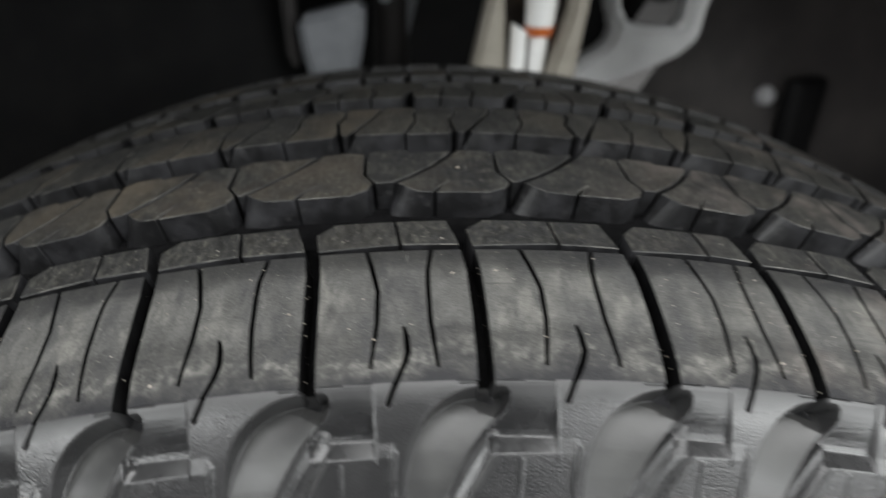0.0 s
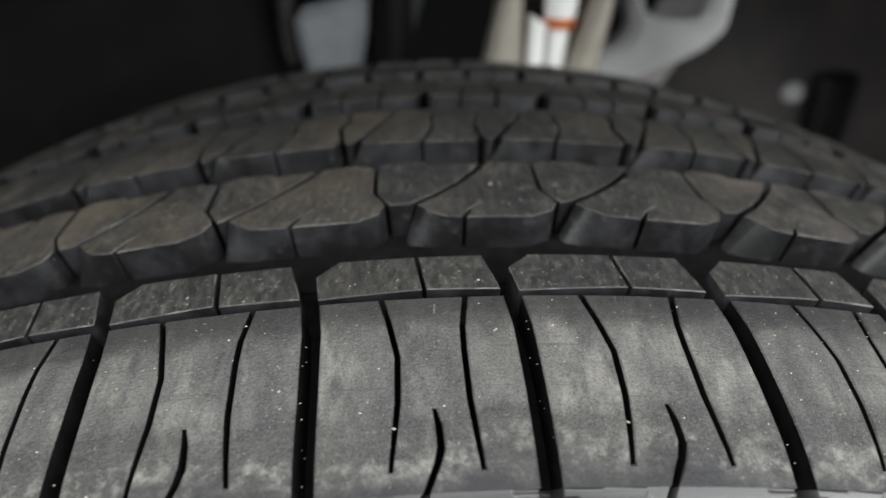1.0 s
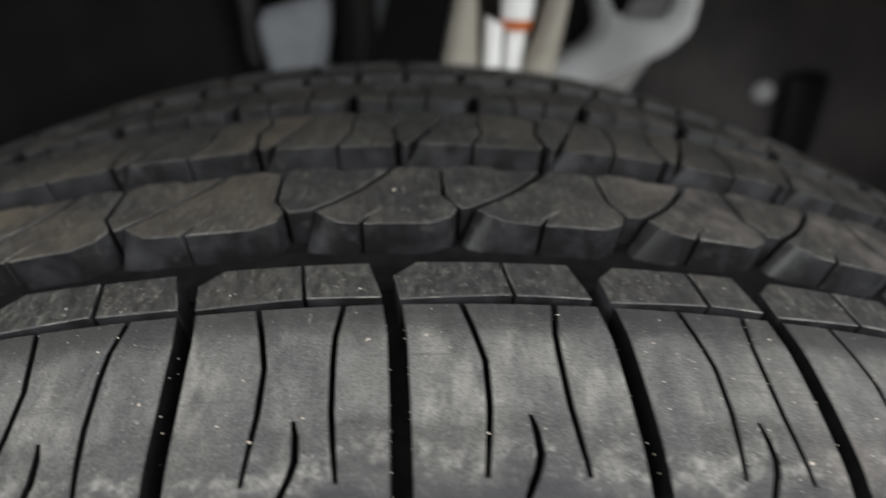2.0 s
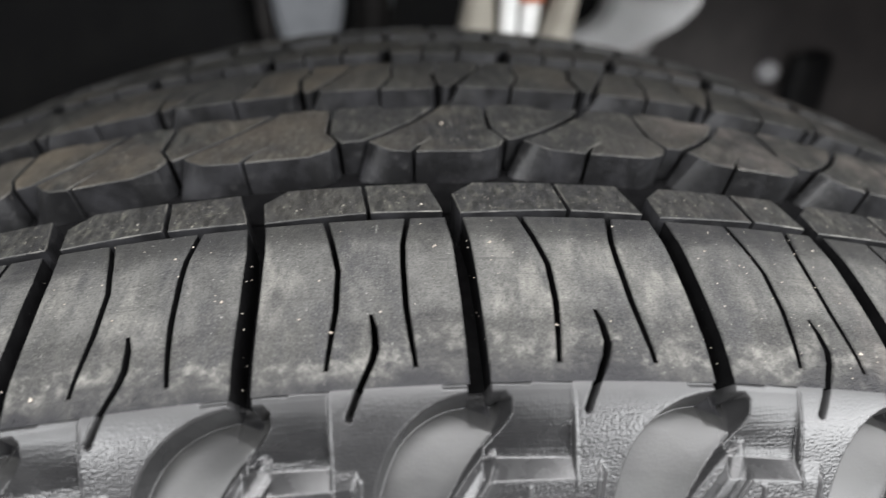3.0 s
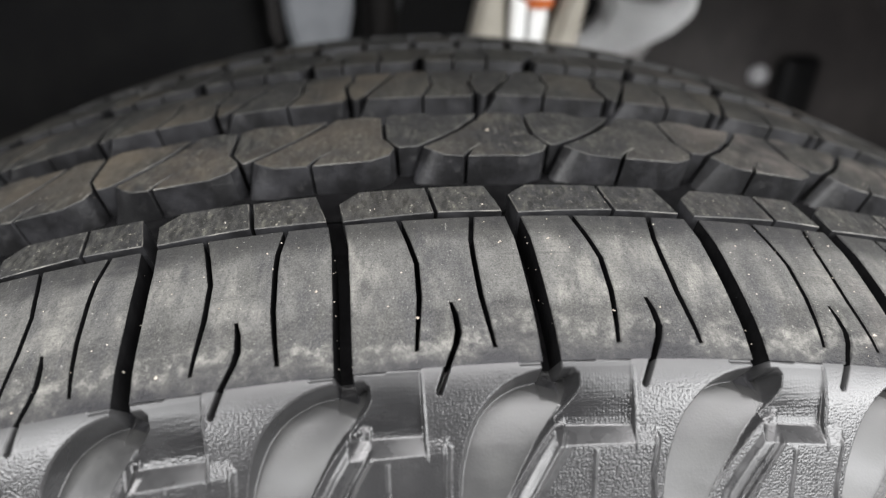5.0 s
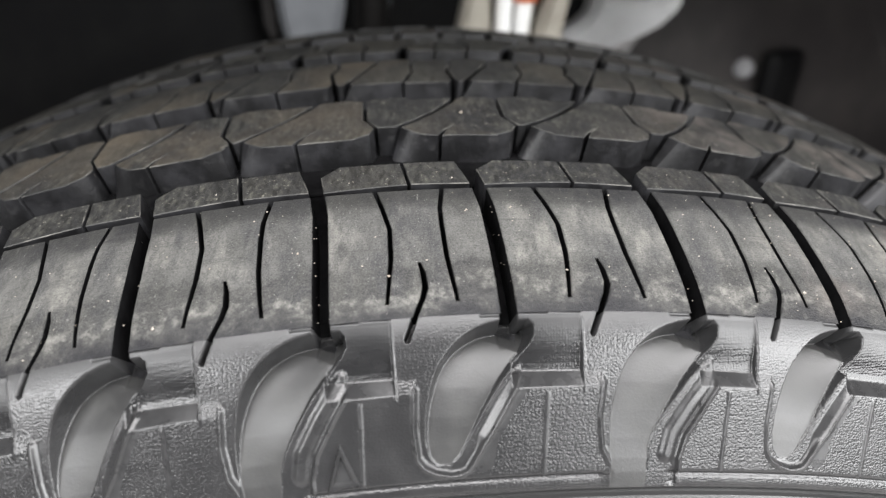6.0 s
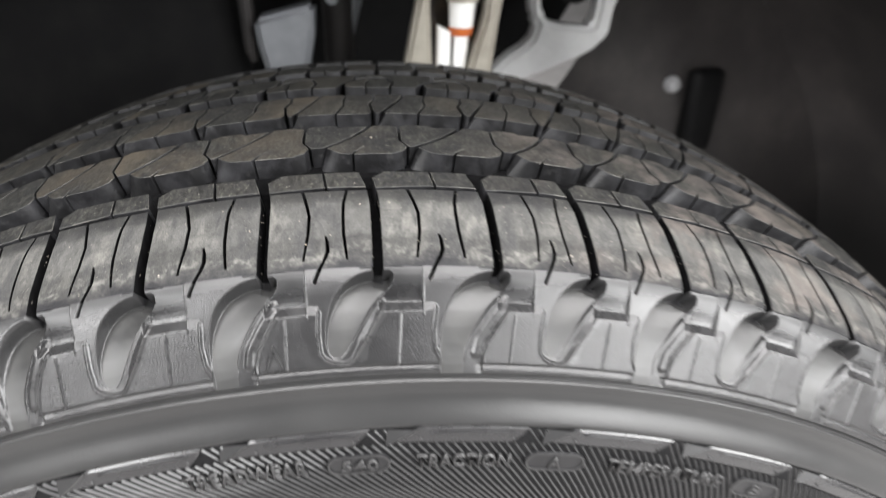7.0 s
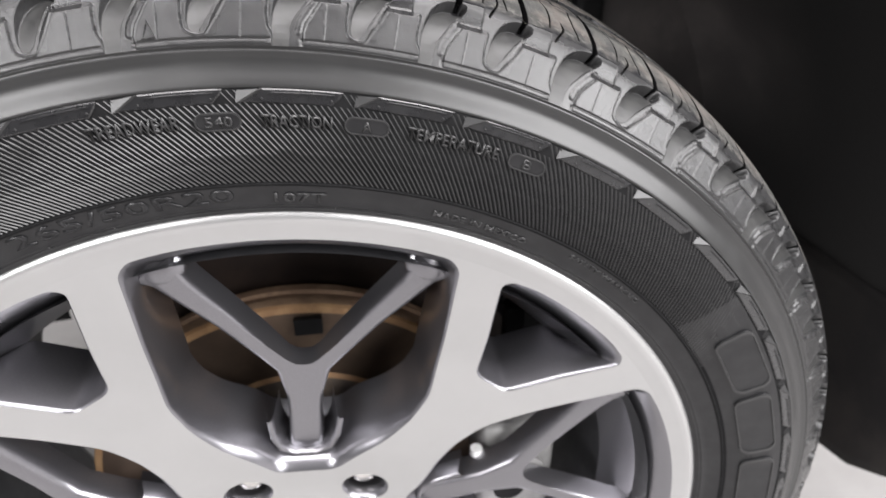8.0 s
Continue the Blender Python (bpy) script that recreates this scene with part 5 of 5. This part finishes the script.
def grey_bracket():
    b = thing("grey_bracket", "matt grey painted bracket with a slanted top behind the tyre", "bracket", at=(-.062, .215, ZC + .20))
    face = [(-.0790, .380), (-.0352, .3905), (-.0375, .366), (-.0425, .345), (-.046, .22), (-.080, .22), (-.0745, .3467), (-.0775, .362)]
    part("plate", slab([(a + .062, c - .20) for a, c in face], .0, .030, .004), M["bracket"], b, smooth=True)
    flange = [(-.0900, .46), (-.0800, .46), (-.0815, .372), (-.0830, .345), (-.0890, .352)]
    part("flange", slab([(a + .062, c - .20) for a, c in flange], .010, .028, .003), M["liner_pale"], b, "darker side flange", smooth=True)
    b2 = thing("dark_rod", "dark rod between bracket and strut", "rod", at=(.005, .25, ZC + .18))
    part("rod", cylinder(bmesh.new(), (-.028, 0, 0), (-.024, 0, .27), .012), M["liner"], b2, smooth=True)
    part("sleeve", cylinder(bmesh.new(), (-.022, .0, .17), (.006, .0, .27), .0050), M["bracket"], b2, smooth=True)
    part("bolt_head", cylinder(bmesh.new(), (-.028, -.018, .212), (-.028, -.008, .212), .0045), M["bracket"], b2, smooth=True)


grey_bracket()


def control_arm():
    """A cast arm with an eye, seen beside the strut."""
    arm = thing("control_arm", "light cast aluminium suspension arm with an open eye", "suspension arm", at=(.165, .262, ZC + .34))
    P = [(-.062, -.030), (-.046, -.008), (-.0395, -.0005), (-.031, .006), (-.0248, .0138), (-.0215, .027), (-.0260, .033), (-.0271, .0446), (-.024, .070), (-.012, .088), (.015, .095), (.035, .085), (.042, .050),
         (.038, .0406), (.035, .0225), (.033, .0175), (.025, .0075), (.017, .0015), (-.002, -.010), (-.030, -.026), (-.055, -.045)]
    hole = [(-.0191, .0446), (-.0185, .033), (-.0133, .028), (0, .0255), (.0195, .0254), (.0225, .027), (.026, .0444), (.023, .065), (0, .075), (-.017, .065)]
    k = len(P)
    pts = [Vector(q) for q in P + hole]
    ed = [(j, (j + 1) % k) for j in range(k)] + [(k + j, k + (j + 1) % len(hole)) for j in range(len(hole))]
    vo, _, fo, _, _, _ = delaunay_2d_cdt(pts, ed, [], 0, 1e-7)
    vo = np.array([tuple(q) for q in vo])
    keep_ = [q for q in fo if inside(np.array(P), vo[list(q)].mean(0)[None])[0] and not inside(np.array(hole), vo[list(q)].mean(0)[None])[0]]
    bm = bmesh.new()
    vs = [bm.verts.new((a, 0, b)) for a, b in vo]
    for q in keep_:
        bm.faces.new([vs[i] for i in q])
    ex = bmesh.ops.extrude_face_region(bm, geom=bm.faces[:])
    for q in ex["geom"]:
        if isinstance(q, bmesh.types.BMVert):
            q.co.y += .026
    bmesh.ops.recalc_face_normals(bm, faces=bm.faces[:])
    bmesh.ops.bevel(bm, geom=[e for e in bm.edges if len(e.link_faces) == 2 and e.calc_face_angle(0) > .6], offset=.004, segments=3, affect="EDGES")
    # the face is dished: it leans back towards the eye and turns under at the foot
    for q in bm.verts:
        q.co.y += .30 * max(0.0, q.co.z - .026) + .012 * min(1.0, max(0.0, (.026 - q.co.z) / .05)) ** 2 - .30 * q.co.x
    part("arm", bm, M["alloy"], arm, smooth=True, sharp=60)
    bush = part("bush", cylinder(bmesh.new(), (.008, .006, .056), (.008, .024, .056), .014), M["black"], arm, "black rubber bush", smooth=True)
    part("bush_bolt", cylinder(bmesh.new(), (.012, .0, .068), (.012, .010, .068), .006), M["chrome"], bush, smooth=True)


control_arm()

# caliper behind the lower spokes
cal = thing("brake_caliper", "cast metal brake caliper over the disc", "brake caliper")
bm = box(bmesh.new(), (.128, -.066, ZC - .060), (.188, .03, ZC + .058), .012)
part("body", bm, M["alloy_cast"], cal, smooth=True)
part("piston_boss", cylinder(bmesh.new(), (.158, -.073, ZC + .012), (.158, -.062, ZC + .012), .021), M["alloy_cast"], cal, smooth=True)
# solid black disc stands in for the dark hollow of the bore
part("bore", cylinder(bmesh.new(), (.150, -.0745, ZC + .002), (.150, -.066, ZC + .002), .012), M["black"], cal, "black disc in place of the shaded bore", smooth=True)
part("hose_end", cylinder(bmesh.new(), (.124, -.070, ZC + .002), (.124, -.070, ZC + .046), .0045), M["clip_white"], cal, "pale hose end", smooth=True)
bm = box(bmesh.new(), (.1475, -.046, ZC + .050), (.161, -.032, ZC + .150), .003)
part("carrier_arm", bm, M["black"], cal, "black carrier arm", smooth=True)

# grit caught on the shoulder and in the tread
gr = np.random.default_rng(11)
chunks = []
for _ in range(420):
    yb = -abs(gr.normal(0.088, 0.018))
    a = gr.uniform(-16, 30) if gr.random() < .7 else gr.normal(9, 4)
    beside = min(abs(a - g_ - bend(yb * 1000)) for g_ in GROOVES)
    if yb < -.1105 or yb > -.040 or -.0735 < yb < -.059 or -.0825 < yb < -.0795 or (yb < -.072 and beside < .45):
        continue
    sz = float(min(gr.lognormal(-9.1, .40), 3.5e-4))
    c = on_tyre(a, float(s_of_y(yb)), sz * .25)
    q = gr.normal(size=(6, 3)) * .18 + np.array([(1, 0, 0), (-1, 0, 0), (0, 1, 0), (0, -1, 0), (0, 0, 1), (0, 0, -1)])
    chunks.append((c + q * sz, [(0, 2, 4), (2, 1, 4), (1, 3, 4), (3, 0, 4), (2, 0, 5), (1, 2, 5), (3, 1, 5), (0, 3, 5)]))
# crumbs caught in the slits and a few pale stones on the blocks
for a, yb, sz, sink in ((-2.01, -.1036, .00028, -.3), (-7.35, -.1034, .00028, -.3), (2.83, -.1037, .00028, -.3), (8.05, -.1060, .00025, -.3), (0.83, -.0487, .00045, .2), (-3.63, -.0683, .00045, -7),
                       (-8.09, -.1085, .00035, .2), (9.69, -.1065, .00035, .2), (-2.47, -.0984, .00028, -.3)):
    c = on_tyre(a, float(s_of_y(yb)), sink * 1e-3)
    q = gr.normal(size=(6, 3)) * .22 + np.array([(1, 0, 0), (-1, 0, 0), (0, 1, 0), (0, -1, 0), (0, 0, 1), (0, 0, -1)])
    chunks.append((c + q * sz, [(0, 2, 4), (2, 1, 4), (1, 3, 4), (3, 0, 4), (2, 0, 5), (1, 2, 5), (3, 1, 5), (0, 3, 5)]))
for g_ in GROOVES[1:9]:
    for _ in range(16):
        yb = -gr.uniform(.084, .1105)
        a = g_ + bend(yb * 1000) + gr.choice((-1, 1)) * gr.uniform(.195, .22)
        sz = float(gr.uniform(.00010, .00022))
        c = on_tyre(a, float(s_of_y(yb)), -gr.uniform(.0012, .0066))
        q = gr.normal(size=(6, 3)) * .22 + np.array([(1, 0, 0), (-1, 0, 0), (0, 1, 0), (0, -1, 0), (0, 0, 1), (0, 0, -1)])
        chunks.append((c + q * sz, [(0, 2, 4), (2, 1, 4), (1, 3, 4), (3, 0, 4), (2, 0, 5), (1, 2, 5), (3, 1, 5), (0, 3, 5)]))
v, f = join(chunks)
M["grit"] = material("pale_grit", (0.34, 0.31, 0.27), 0.8, base2=(0.24, 0.20, 0.16), scale=400)
grit = mesh_part("grit", v, f, M["grit"], smooth=False)
tagged(grit, "fine pale grit scattered over the tread blocks", "grit", kind="stuff")

# a ceiling strip in front of the car
area("ceiling_light", look((0.3, -0.85, 3.0), (0.3, -0.5, 0)), 3.5, 1.0, 138, (1.0, 1.0, 1.0))
# two unseen side lights added; the gap between them reflects as a dark middle
area("side_fill", look((-2.35, -2.35, 2.4), (-0.2, -0.1, 0.8)), 1.8, 1.5, 112, (0.98, 1.0, 1.0))
area("side_fill", look((2.45, -2.35, 2.05), (0.2, -0.1, 0.8)), 3.1, 2.1, 240, (0.98, 1.0, 1.0))
